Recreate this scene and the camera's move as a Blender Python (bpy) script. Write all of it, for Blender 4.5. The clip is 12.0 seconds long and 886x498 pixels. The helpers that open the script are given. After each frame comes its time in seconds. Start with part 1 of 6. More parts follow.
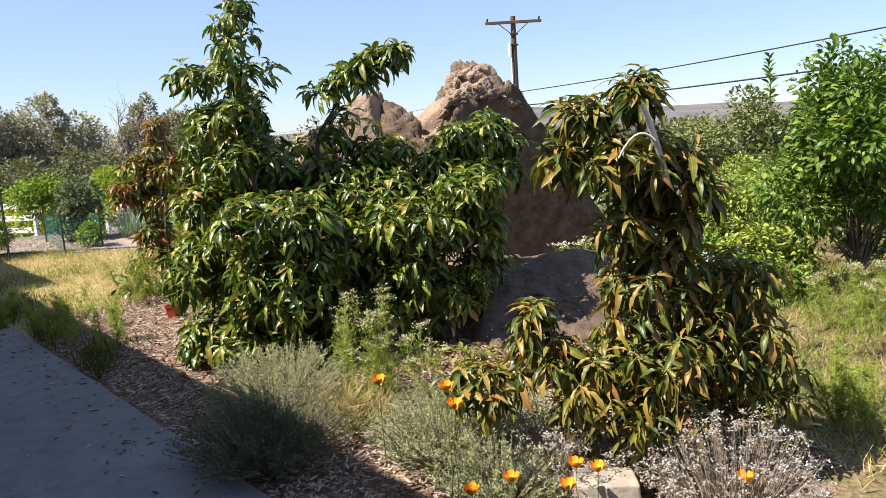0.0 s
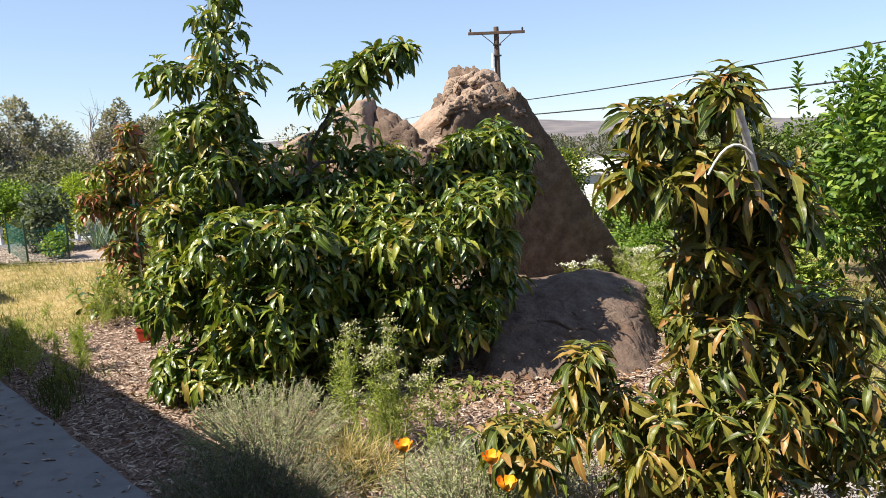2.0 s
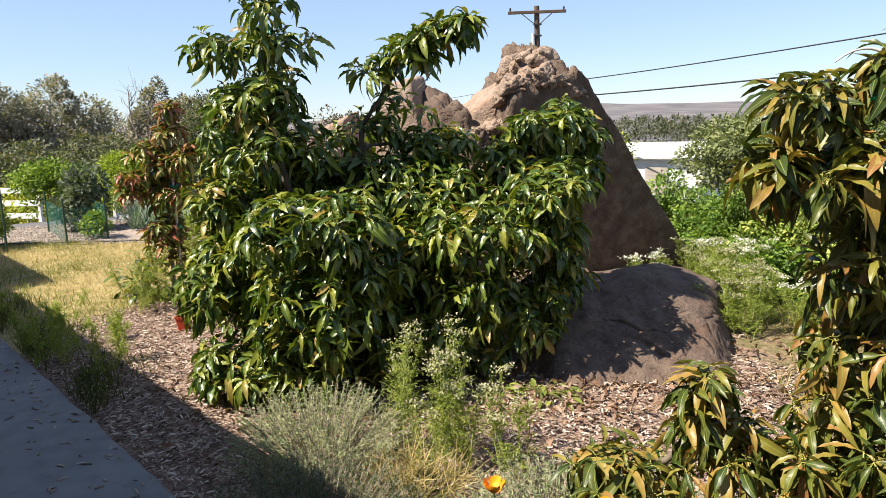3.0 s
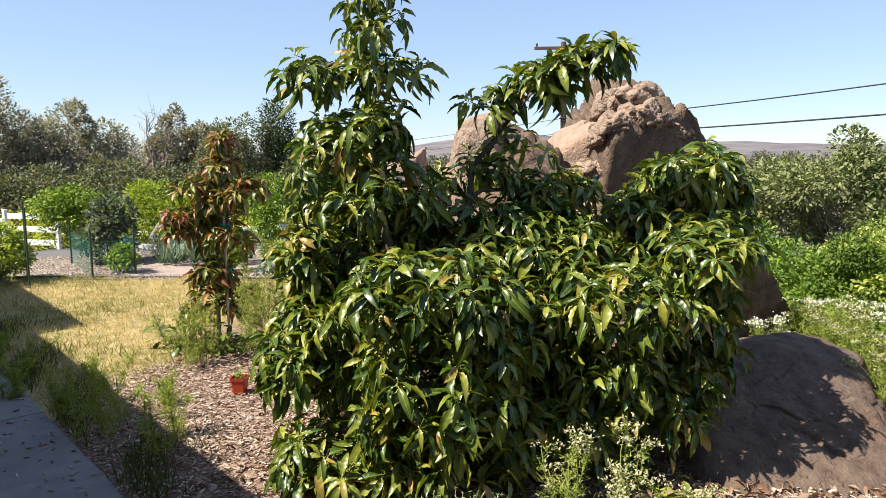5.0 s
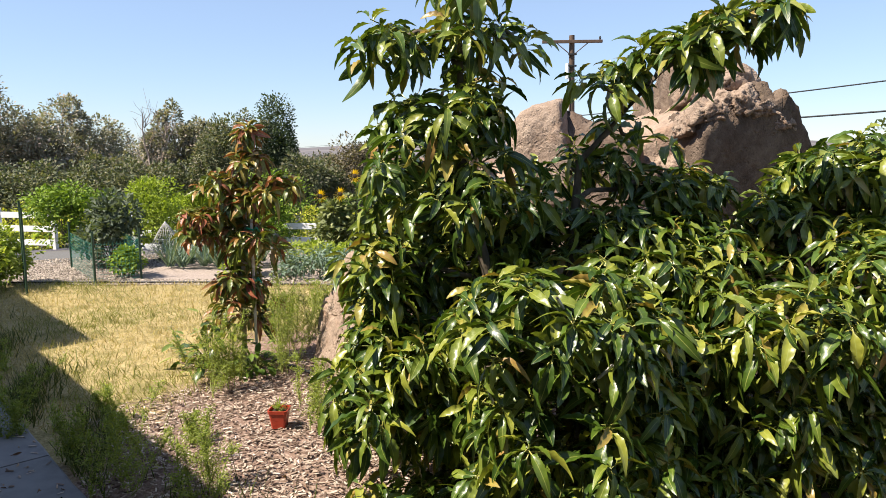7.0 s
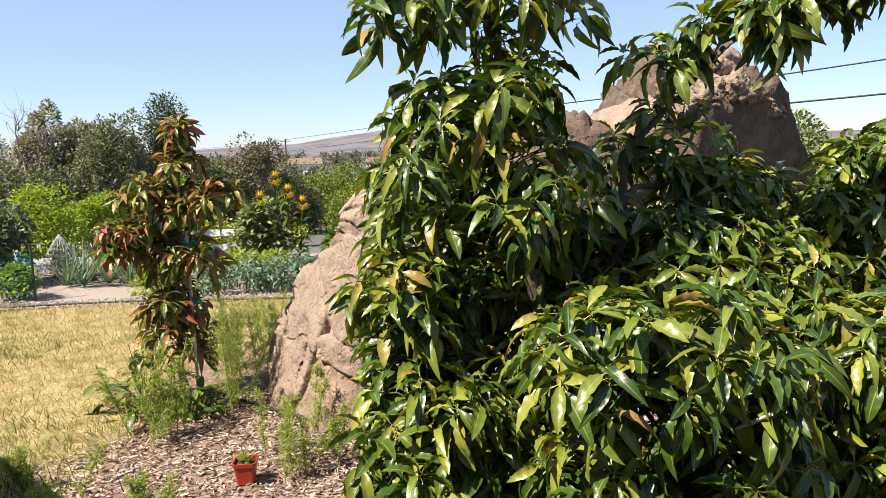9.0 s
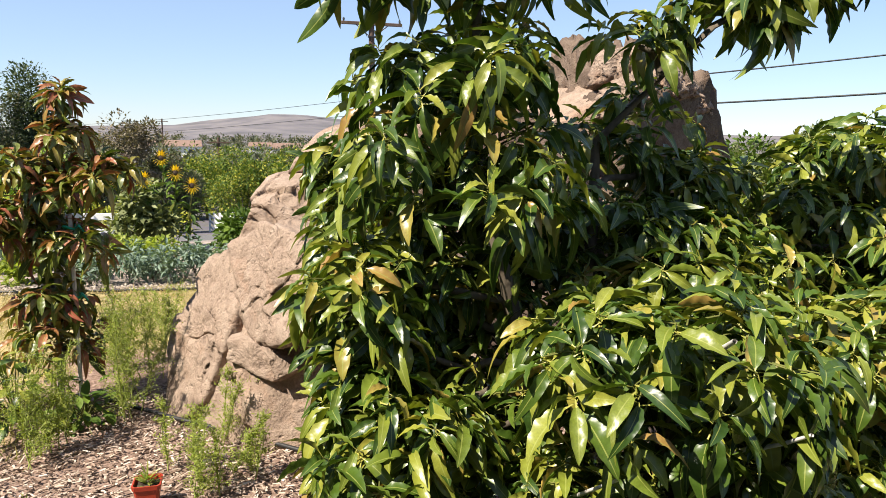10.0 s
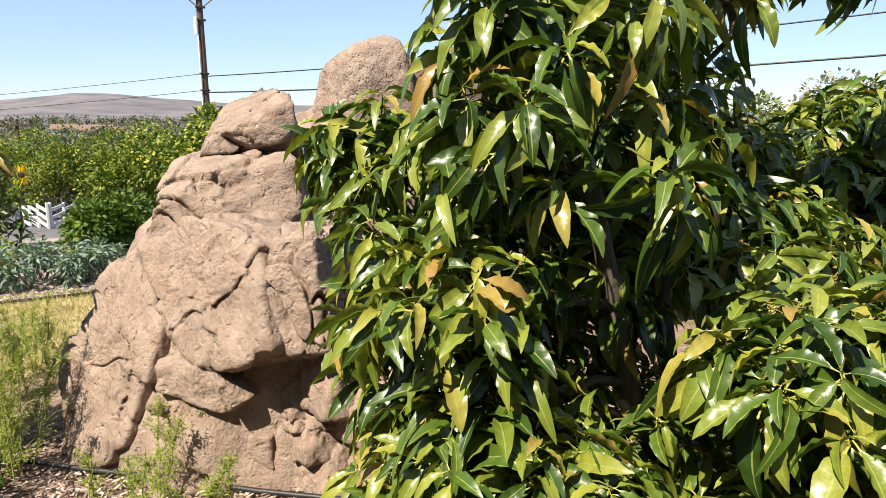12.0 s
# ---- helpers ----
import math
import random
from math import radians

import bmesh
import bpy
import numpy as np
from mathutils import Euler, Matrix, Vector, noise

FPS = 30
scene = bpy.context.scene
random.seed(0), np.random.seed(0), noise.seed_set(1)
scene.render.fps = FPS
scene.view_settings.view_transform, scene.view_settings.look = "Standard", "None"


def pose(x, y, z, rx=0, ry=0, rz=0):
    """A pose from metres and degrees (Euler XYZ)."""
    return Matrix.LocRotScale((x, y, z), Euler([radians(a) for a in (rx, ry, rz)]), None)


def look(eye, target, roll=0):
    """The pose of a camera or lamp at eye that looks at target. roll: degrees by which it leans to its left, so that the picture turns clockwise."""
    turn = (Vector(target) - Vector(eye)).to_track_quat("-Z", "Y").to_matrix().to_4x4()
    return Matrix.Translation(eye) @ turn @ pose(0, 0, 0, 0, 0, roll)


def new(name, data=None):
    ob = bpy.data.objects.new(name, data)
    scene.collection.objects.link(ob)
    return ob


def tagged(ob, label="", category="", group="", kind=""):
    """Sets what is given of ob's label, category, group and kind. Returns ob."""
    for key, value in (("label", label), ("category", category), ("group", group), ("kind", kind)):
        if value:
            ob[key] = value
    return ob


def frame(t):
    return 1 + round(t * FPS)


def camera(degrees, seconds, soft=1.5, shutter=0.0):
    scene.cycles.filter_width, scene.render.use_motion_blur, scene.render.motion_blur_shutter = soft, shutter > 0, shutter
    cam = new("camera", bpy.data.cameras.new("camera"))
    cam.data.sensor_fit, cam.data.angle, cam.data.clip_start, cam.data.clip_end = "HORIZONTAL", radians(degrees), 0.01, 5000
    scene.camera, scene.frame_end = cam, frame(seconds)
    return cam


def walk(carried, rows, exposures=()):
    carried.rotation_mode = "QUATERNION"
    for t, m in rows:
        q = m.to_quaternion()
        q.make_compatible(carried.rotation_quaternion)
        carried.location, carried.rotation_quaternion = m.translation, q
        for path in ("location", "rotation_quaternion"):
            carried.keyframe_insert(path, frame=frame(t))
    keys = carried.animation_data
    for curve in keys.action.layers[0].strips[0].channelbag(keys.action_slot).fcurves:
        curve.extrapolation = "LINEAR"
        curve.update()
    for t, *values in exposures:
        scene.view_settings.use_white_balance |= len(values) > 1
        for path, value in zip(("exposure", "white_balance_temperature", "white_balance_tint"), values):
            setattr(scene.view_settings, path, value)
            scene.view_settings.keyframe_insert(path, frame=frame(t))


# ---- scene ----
cam = camera(64.4, 12.0, soft=0.3)
PATH = [
    (0, (0.139, 0.065, 1.425), (0.067, 2.037, 1.101), -3.2),
    (0.5, (0.11, 0.179, 1.419), (0.035, 2.155, 1.116), -3.2),
    (1, (0.09, 0.308, 1.421), (-0.002, 2.286, 1.138), -3.3),
    (1.5, (0.043, 0.422, 1.412), (-0.012, 2.398, 1.109), -1.9),
    (2, (-0.066, 0.551, 1.426), (-0.069, 2.528, 1.128), -2.4),
    (2.5, (-0.16, 0.685, 1.424), (-0.186, 2.657, 1.087), -1.6),
    (2.8, (-0.27, 0.813, 1.423), (-0.246, 2.786, 1.099), -2.2),
    (3, (-0.24, 0.888, 1.433), (-0.332, 2.856, 1.088), -1.8),
    (3.2, (-0.285, 0.956, 1.449), (-0.441, 2.921, 1.107), -1.4),
    (4.8, (-0.804, 1.462, 1.495), (-0.906, 3.438, 1.207), -0.7),
    (5, (-0.854, 1.532, 1.498), (-0.962, 3.512, 1.242), -0.4),
    (5.5, (-1.001, 1.693, 1.485), (-1.131, 3.677, 1.264), 1.3),
    (6, (-1.162, 1.844, 1.495), (-1.212, 3.824, 1.217), -0.8),
    (6.5, (-1.247, 1.998, 1.483), (-1.338, 3.973, 1.185), -0.7),
    (7, (-1.33, 2.179, 1.484), (-1.423, 4.159, 1.219), -0.4),
    (7.5, (-1.444, 2.339, 1.468), (-1.477, 4.323, 1.221), 1.0),
    (7.7, (-1.507, 2.403, 1.472), (-1.501, 4.388, 1.223), 0.6),
    (9.3, (-1.819, 2.818, 1.474), (-1.576, 4.783, 1.188), -0.6),
    (9.5, (-1.85, 2.884, 1.454), (-1.544, 4.838, 1.16), 0.5),
    (10, (-1.963, 3.049, 1.445), (-1.457, 4.96, 1.142), 0.8),
    (10.5, (-2.031, 3.225, 1.424), (-1.459, 5.113, 1.094), 1.2),
    (11, (-2.145, 3.373, 1.43), (-1.392, 5.198, 1.11), 1.1),
    (11.5, (-2.258, 3.541, 1.418), (-1.455, 5.34, 1.072), 2.6),
    (12, (-2.374, 3.685, 1.42), (-1.441, 5.417, 1.058), -0.1),
]
walk(cam, [(t, look(eye, target, roll)) for t, eye, target, roll in PATH])

# ---- world and sun ----
SUN_EL, SUN_TRAVEL = radians(52), Vector((0.9, 0.40, 0)).normalized()
world = bpy.data.worlds.new("world")
scene.world = world
world.use_nodes = True
wn = world.node_tree
sky = wn.nodes.new("ShaderNodeTexSky")
sky.sky_type, sky.sun_disc = "NISHITA", False
sky.sun_elevation = SUN_EL
sky.sun_rotation = math.atan2(-SUN_TRAVEL.x, -SUN_TRAVEL.y)
sky.altitude, sky.air_density, sky.dust_density, sky.ozone_density = 0, 1.0, 0.1, 3.0
even = wn.nodes.new("ShaderNodeMix")
even.data_type = "RGBA"
even.inputs[0].default_value = 0.4
even.inputs[7].default_value = (3.7, 4.3, 5.6, 1)
wn.links.new(sky.outputs[0], even.inputs[6])
tint = wn.nodes.new("ShaderNodeMix")
tint.data_type, tint.blend_type = "RGBA", "MULTIPLY"
tint.inputs[0].default_value = 1.0
tint.inputs[7].default_value = (0.96, 1.0, 1.07, 1)
wn.links.new(even.outputs[2], tint.inputs[6])
wn.links.new(tint.outputs[2], wn.nodes["Background"].inputs["Color"])
wn.nodes["Background"].inputs["Strength"].default_value = 0.074
sun = new("sun", bpy.data.lights.new("sun", "SUN"))
sun.data.energy, sun.data.angle, sun.data.color = 5.0, radians(0.53), (1.0, 0.90, 0.76)
ray = Vector((SUN_TRAVEL.x * math.cos(SUN_EL), SUN_TRAVEL.y * math.cos(SUN_EL), -math.sin(SUN_EL)))
sun.matrix_world = look((-20, 6, 25), Vector((-20, 6, 25)) + ray)
scene.view_settings.exposure = 1.16


# ---- materials ----
def material(name, rough=0.85, spec=0.3):
    m = bpy.data.materials.new(name)
    m.use_nodes = True
    b = m.node_tree.nodes["Principled BSDF"]
    b.inputs["Roughness"].default_value = rough
    b.inputs["Specular IOR Level"].default_value = spec
    return m, m.node_tree, b


def noise_at(nt, scale, detail=4, rough=0.55, where="Object", stretch=None, distort=0.0):
    tc, n = nt.nodes.new("ShaderNodeTexCoord"), nt.nodes.new("ShaderNodeTexNoise")
    n.inputs["Scale"].default_value, n.inputs["Detail"].default_value, n.inputs["Roughness"].default_value = scale, detail, rough
    n.inputs["Distortion"].default_value = distort
    src = tc.outputs[where]
    if stretch:
        mp = nt.nodes.new("ShaderNodeMapping")
        mp.inputs["Scale"].default_value = stretch
        nt.links.new(src, mp.inputs["Vector"])
        src = mp.outputs[0]
    nt.links.new(src, n.inputs["Vector"])
    return n.outputs["Fac"]


def ramp(nt, fac, stops):
    r = nt.nodes.new("ShaderNodeValToRGB")
    while len(r.color_ramp.elements) < len(stops):
        r.color_ramp.elements.new(0.5)
    for e, (p, c) in zip(r.color_ramp.elements, stops):
        e.position, e.color = p, (*c, 1) if len(c) == 3 else c
    nt.links.new(fac, r.inputs["Fac"])
    return r.outputs["Color"]


def mix(nt, fac, a, b, kind="MIX"):
    m = nt.nodes.new("ShaderNodeMix")
    m.data_type, m.blend_type = "RGBA", kind
    socks = [m.inputs[0], m.inputs[6], m.inputs[7]]
    for sock, v in zip(socks, (fac, a, b)):
        if isinstance(v, (int, float)):
            sock.default_value = v
        elif isinstance(v, tuple):
            sock.default_value = (*v, 1)
        else:
            nt.links.new(v, sock)
    return m.outputs[2]


def maths(nt, op, a, b=0.0, c=0.0, clamp=False):
    m = nt.nodes.new("ShaderNodeMath")
    m.operation, m.use_clamp = op, clamp
    for sock, v in zip(m.inputs, (a, b, c)):
        if isinstance(v, (int, float)):
            sock.default_value = v
        else:
            nt.links.new(v, sock)
    return m.outputs[0]


def bump(nt, bsdf, height, strength=0.5, distance=0.02):
    b = nt.nodes.new("ShaderNodeBump")
    b.inputs["Strength"].default_value, b.inputs["Distance"].default_value = strength, distance
    nt.links.new(height, b.inputs["Height"])
    nt.links.new(b.outputs[0], bsdf.inputs["Normal"])


def chance(nt, single):
    if single:
        return nt.nodes.new("ShaderNodeObjectInfo").outputs["Random"]
    return nt.nodes.new("ShaderNodeNewGeometry").outputs["Random Per Island"]


def leaf_material(name, stops, rough=0.3, spec=0.6, through_light=0.17, single=False, rib=None):
    m, nt, b = material(name, rough, spec)
    col = ramp(nt, chance(nt, single), stops)
    fine = noise_at(nt, 35, 3)
    col = mix(nt, 0.35, col, ramp(nt, fine, [(0.3, (0.45, 0.45, 0.45)), (0.7, (1.25, 1.25, 1.1))]), "MULTIPLY")
    if rib:
        uv = nt.nodes.new("ShaderNodeUVMap")
        sep = nt.nodes.new("ShaderNodeSeparateXYZ")
        nt.links.new(uv.outputs[0], sep.inputs[0])
        off = maths(nt, "ABSOLUTE", maths(nt, "SUBTRACT", sep.outputs[0], 0.5))
        line = maths(nt, "LESS_THAN", off, 0.035)
        vein = maths(nt, "SINE", maths(nt, "MULTIPLY", maths(nt, "SUBTRACT", sep.outputs[1], maths(nt, "MULTIPLY", off, 0.35)), 75.0))
        col = mix(nt, maths(nt, "MULTIPLY", line, 0.7), col, rib)
        col = mix(nt, maths(nt, "LESS_THAN", sep.outputs[1], 0.15), col, (0.34, 0.33, 0.075))
        bump(nt, b, maths(nt, "MULTIPLY", vein, 0.3), 0.08, 0.002)
    nt.links.new(col, b.inputs["Base Color"])
    t = nt.nodes.new("ShaderNodeBsdfTranslucent")
    nt.links.new(mix(nt, 1.0, col, (1.5, 1.6, 0.6), "MULTIPLY"), t.inputs["Color"])
    ms = nt.nodes.new("ShaderNodeMixShader")
    ms.inputs[0].default_value = through_light
    nt.links.new(b.outputs[0], ms.inputs[1])
    nt.links.new(t.outputs[0], ms.inputs[2])
    nt.links.new(ms.outputs[0], nt.nodes["Material Output"].inputs["Surface"])
    return m


def plain(name, stops, scale=20.0, rough=0.8, spec=0.3, relief=0.4, depth=0.01, stretch=None, detail=5):
    m, nt, b = material(name, rough, spec)
    n = noise_at(nt, scale, detail, 0.6, stretch=stretch)
    big = noise_at(nt, scale * 0.13, 3)
    col = ramp(nt, n, stops)
    col = mix(nt, 0.6, col, ramp(nt, big, [(0.3, (0.7, 0.7, 0.7)), (0.7, (1.15, 1.15, 1.15))]), "MULTIPLY")
    nt.links.new(col, b.inputs["Base Color"])
    bump(nt, b, n, relief, depth)
    return m


GREEN = [(0.0, (0.026, 0.058, 0.008)), (0.4, (0.068, 0.117, 0.013)), (0.7, (0.165, 0.203, 0.027)), (0.92, (0.265, 0.275, 0.040)), (1.0, (0.310, 0.190, 0.055))]
BRONZE = [(0.0, (0.030, 0.055, 0.010)), (0.32, (0.085, 0.105, 0.016)), (0.6, (0.19, 0.175, 0.030)), (0.85, (0.29, 0.195, 0.044)), (1.0, (0.27, 0.110, 0.042))]
RED = [(0.0, (0.05, 0.085, 0.014)), (0.35, (0.14, 0.165, 0.026)), (0.6, (0.25, 0.19, 0.04)), (0.8, (0.29, 0.13, 0.05)), (1.0, (0.27, 0.075, 0.05))]
RIB = (0.277, 0.304, 0.079)
m_leaf = {k: (leaf_material(k + " leaf mass", c, r, p, rib=RIB), leaf_material(k + " leaf", c, r, p, single=True, rib=RIB)) for k, c, r, p in (("green", GREEN, 0.36, 0.55), ("bronze", BRONZE, 0.42, 0.4), ("red", RED, 0.4, 0.45))}
m_bark = plain("young bark", [(0.3, (0.066, 0.050, 0.033)), (0.7, (0.158, 0.132, 0.099))], 30, stretch=(1, 1, 0.3))
m_twig = plain("green twig", [(0.3, (0.079, 0.099, 0.020)), (0.7, (0.158, 0.158, 0.040))], 40)
m_stem = plain("fresh weed stem", [(0.3, (0.20, 0.25, 0.06)), (0.7, (0.34, 0.38, 0.12))], 40)
m_spent = plain("spent lavender stalk", [(0.3, (0.24, 0.19, 0.15)), (0.7, (0.42, 0.35, 0.29))], 40)
m_pale = plain("whitewashed bark", [(0.3, (0.45, 0.43, 0.40)), (0.7, (0.7, 0.68, 0.64))], 25)
m_wash = plain("faded whitewash on bark", [(0.3, (0.20, 0.17, 0.14)), (0.6, (0.42, 0.39, 0.35))], 25)
m_oldbark = plain("grey bark", [(0.3, (0.06, 0.05, 0.04)), (0.7, (0.20, 0.17, 0.14))], 8, stretch=(1, 1, 0.3))
m_concrete = plain("worn concrete", [(0.25, (0.141, 0.141, 0.144)), (0.5, (0.192, 0.192, 0.192)), (0.8, (0.229, 0.226, 0.218))], 9, 0.9, relief=0.25, detail=9)
m_chip = leaf_material("wood chip", [(0, (0.075, 0.048, 0.036)), (0.25, (0.20, 0.14, 0.108)), (0.55, (0.37, 0.28, 0.225)), (0.85, (0.50, 0.41, 0.345)), (1, (0.62, 0.54, 0.47))], 0.9, 0.15, 0.0)
m_pot = plain("red plastic", [(0.3, (0.321, 0.033, 0.013)), (0.7, (0.401, 0.044, 0.020))], 12, 0.45, 0.5, 0.1)
m_soil = plain("potting soil", [(0.3, (0.03, 0.02, 0.014)), (0.7, (0.09, 0.065, 0.045))], 60, 0.95)
m_white = plain("white painted wood", [(0.3, (0.68, 0.68, 0.66)), (0.7, (0.82, 0.82, 0.80))], 3, 0.6)
m_pole = plain("weathered pole wood", [(0.3, (0.066, 0.043, 0.030)), (0.7, (0.132, 0.089, 0.066))], 4, 0.9, stretch=(1, 1, 0.1))
m_black = plain("black plastic", [(0.3, (0.012, 0.012, 0.012)), (0.7, (0.03, 0.03, 0.03))], 20, 0.5, 0.4)
m_post = plain("green metal", [(0.3, (0.02, 0.05, 0.03)), (0.7, (0.04, 0.08, 0.05))], 20, 0.5, 0.4)
m_ribbon = plain("green tape", [(0.3, (0.01, 0.32, 0.16)), (0.7, (0.02, 0.42, 0.24))], 30, 0.4, 0.5)
m_petal = plain("orange petal", [(0.3, (0.85, 0.24, 0.008)), (0.7, (0.92, 0.38, 0.012))], 60, 0.5)
m_umbel = plain("cream umbel", [(0.3, (0.26, 0.255, 0.13)), (0.7, (0.42, 0.40, 0.25))], 60)
m_blossom = plain("white blossom", [(0.3, (0.52, 0.52, 0.42)), (0.7, (0.72, 0.72, 0.62))], 60)
m_wall = plain("tan stucco", [(0.3, (0.189, 0.161, 0.126)), (0.7, (0.231, 0.196, 0.154))], 40, 0.95)
m_rooftile = plain("brown roof", [(0.3, (0.16, 0.10, 0.08)), (0.7, (0.25, 0.17, 0.13))], 12)
m_stone = plain("pale block", [(0.3, (0.286, 0.246, 0.206)), (0.7, (0.436, 0.396, 0.341))], 18, 0.95, relief=0.7)


def rock_material(name, tone):
    m, nt, b = material(name, 0.93, 0.15)
    fine, mid, big = noise_at(nt, 70, 9, 0.7), noise_at(nt, 9, 7, 0.62), noise_at(nt, 1.9, 6, 0.65)
    col = ramp(nt, mid, [(0.28, tone[0]), (0.48, tone[1]), (0.72, tone[2])])
    col = mix(nt, 0.7, col, ramp(nt, fine, [(0.3, (0.66, 0.63, 0.6)), (0.52, (1.0, 1.0, 1.0)), (0.75, (1.15, 1.14, 1.12))]), "MULTIPLY")
    crust = maths(nt, "MULTIPLY", ramp(nt, big, [(0.54, (0, 0, 0)), (0.66, (1, 1, 1))]), ramp(nt, mid, [(0.38, (1, 1, 1)), (0.6, (0.1, 0.1, 0.1))]))
    col = mix(nt, maths(nt, "MULTIPLY", crust, 0.7), col, (0.12, 0.092, 0.066))
    rust = ramp(nt, noise_at(nt, 3.3, 5, 0.6), [(0.55, (0, 0, 0)), (0.7, (0.5, 0.5, 0.5))])
    col = mix(nt, rust, col, tuple(c * k for c, k in zip(tone[1], (1.05, 0.82, 0.7))))
    nt.links.new(col, b.inputs["Base Color"])
    pit = ramp(nt, noise_at(nt, 24, 3, 0.5), [(0.3, (0, 0, 0)), (0.42, (1, 1, 1))])
    bump(nt, b, maths(nt, "ADD", maths(nt, "ADD", maths(nt, "MULTIPLY", mid, 1.2), maths(nt, "MULTIPLY", fine, 0.5)), maths(nt, "MULTIPLY", pit, 0.35)), 0.8, 0.03)
    return m


m_rock = rock_material("pinkish granite", ((0.205, 0.150, 0.116), (0.312, 0.235, 0.182), (0.380, 0.298, 0.236)))
# These two tones are darkened to carry shade as well as browner stone.
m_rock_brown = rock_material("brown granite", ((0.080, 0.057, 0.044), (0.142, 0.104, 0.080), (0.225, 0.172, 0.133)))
m_rock_dark = rock_material("shade-toned dark granite", ((0.080, 0.056, 0.044), (0.138, 0.100, 0.079), (0.200, 0.152, 0.120)))


def ground_material():
    m, nt, b = material("garden ground", 0.95, 0.1)
    geo = nt.nodes.new("ShaderNodeNewGeometry")
    sep = nt.nodes.new("ShaderNodeSeparateXYZ")
    nt.links.new(geo.outputs["Position"], sep.inputs[0])
    x, y = sep.outputs[0], sep.outputs[1]
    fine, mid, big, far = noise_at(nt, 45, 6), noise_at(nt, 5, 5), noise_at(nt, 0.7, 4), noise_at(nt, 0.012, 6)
    wob = maths(nt, "MULTIPLY_ADD", mid, 0.9, -0.45)
    mulch = ramp(nt, fine, [(0.25, (0.091, 0.059, 0.044)), (0.5, (0.229, 0.155, 0.121)), (0.75, (0.396, 0.295, 0.242))])
    straw = ramp(nt, fine, [(0.25, (0.218, 0.160, 0.073)), (0.5, (0.377, 0.298, 0.145)), (0.75, (0.480, 0.399, 0.218))])
    straw = mix(nt, ramp(nt, mid, [(0.45, (0, 0, 0)), (0.65, (0.7, 0.7, 0.7))]), straw, (0.135, 0.125, 0.038))
    gravel = ramp(nt, fine, [(0.25, (0.206, 0.165, 0.139)), (0.5, (0.326, 0.268, 0.233)), (0.75, (0.424, 0.359, 0.317))])
    grey = ramp(nt, fine, [(0.3, (0.112, 0.109, 0.109)), (0.7, (0.165, 0.162, 0.158))])
    # Far scrub is paled and cooled to put distance haze into its colour.
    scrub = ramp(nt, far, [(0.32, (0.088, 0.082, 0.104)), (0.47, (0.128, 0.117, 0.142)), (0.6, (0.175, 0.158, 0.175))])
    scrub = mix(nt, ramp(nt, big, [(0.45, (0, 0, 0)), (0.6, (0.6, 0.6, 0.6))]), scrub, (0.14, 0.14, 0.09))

    def past(v, edge, soft=0.3):
        return maths(nt, "MULTIPLY_ADD", maths(nt, "ADD", maths(nt, "SUBTRACT", v, edge), wob), 1 / soft, 0.5, True)

    left = maths(nt, "SUBTRACT", 1.0, past(x, -3.25))
    rear = past(maths(nt, "MULTIPLY_ADD", x, 0.18, y), 7.6)
    lawn = maths(nt, "MAXIMUM", maths(nt, "MULTIPLY", left, past(y, 4.0)), maths(nt, "MULTIPLY", rear, maths(nt, "SUBTRACT", 1.0, past(x, 1.6))))
    col = mix(nt, lawn, mulch, straw)
    col = mix(nt, past(y, 10.3), col, gravel)
    soil = ramp(nt, fine, [(0.25, (0.081, 0.060, 0.035)), (0.5, (0.190, 0.147, 0.082)), (0.75, (0.310, 0.246, 0.150))])
    soil = mix(nt, ramp(nt, mid, [(0.45, (0, 0, 0)), (0.62, (0.6, 0.6, 0.6))]), soil, (0.085, 0.098, 0.03))
    col = mix(nt, past(x, 1.45), col, soil)
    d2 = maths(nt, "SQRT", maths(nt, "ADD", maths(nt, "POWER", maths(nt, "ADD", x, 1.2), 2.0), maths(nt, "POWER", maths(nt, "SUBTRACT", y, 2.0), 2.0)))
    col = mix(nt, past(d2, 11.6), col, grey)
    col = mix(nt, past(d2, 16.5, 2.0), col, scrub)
    nt.links.new(col, b.inputs["Base Color"])
    bump(nt, b, fine, 0.8, 0.02)
    return m


# ---- building blocks ----
def mesh_of(name, v, f, mat=None, uv=None, smooth=True):
    """A mesh from vertices and faces that all have the same number of corners."""
    v, f = np.asarray(v, np.float32), np.asarray(f, np.int32)
    me = bpy.data.meshes.new(name)
    me.vertices.add(len(v))
    me.vertices.foreach_set("co", v.ravel())
    me.loops.add(f.size)
    me.loops.foreach_set("vertex_index", f.ravel())
    me.polygons.add(len(f))
    me.polygons.foreach_set("loop_start", np.arange(0, f.size, f.shape[1], dtype=np.int32))
    me.polygons.foreach_set("use_smooth", np.full(len(f), smooth))
    if uv is not None:
        me.uv_layers.new(name="UVMap").data.foreach_set("uv", np.asarray(uv, np.float32)[f.ravel()].ravel())
    me.update(calc_edges=True)
    if mat:
        me.materials.append(mat)
    return me


def part(name, me, parent, label="", kind=""):
    """One mesh object under a thing or a part."""
    ob = new(name, me)
    ob.parent = parent
    return tagged(ob, label, kind=kind)


def thing(name, label, category, x=0, y=0, z=0, group="", kind="", data=None):
    ob = new(name, data)
    ob.location = (x, y, z)
    return tagged(ob, label, category, group, kind)


def bm_mesh(name, bm, mat):
    me = bpy.data.meshes.new(name)
    bm.to_mesh(me)
    bm.free()
    me.materials.append(mat)
    return me


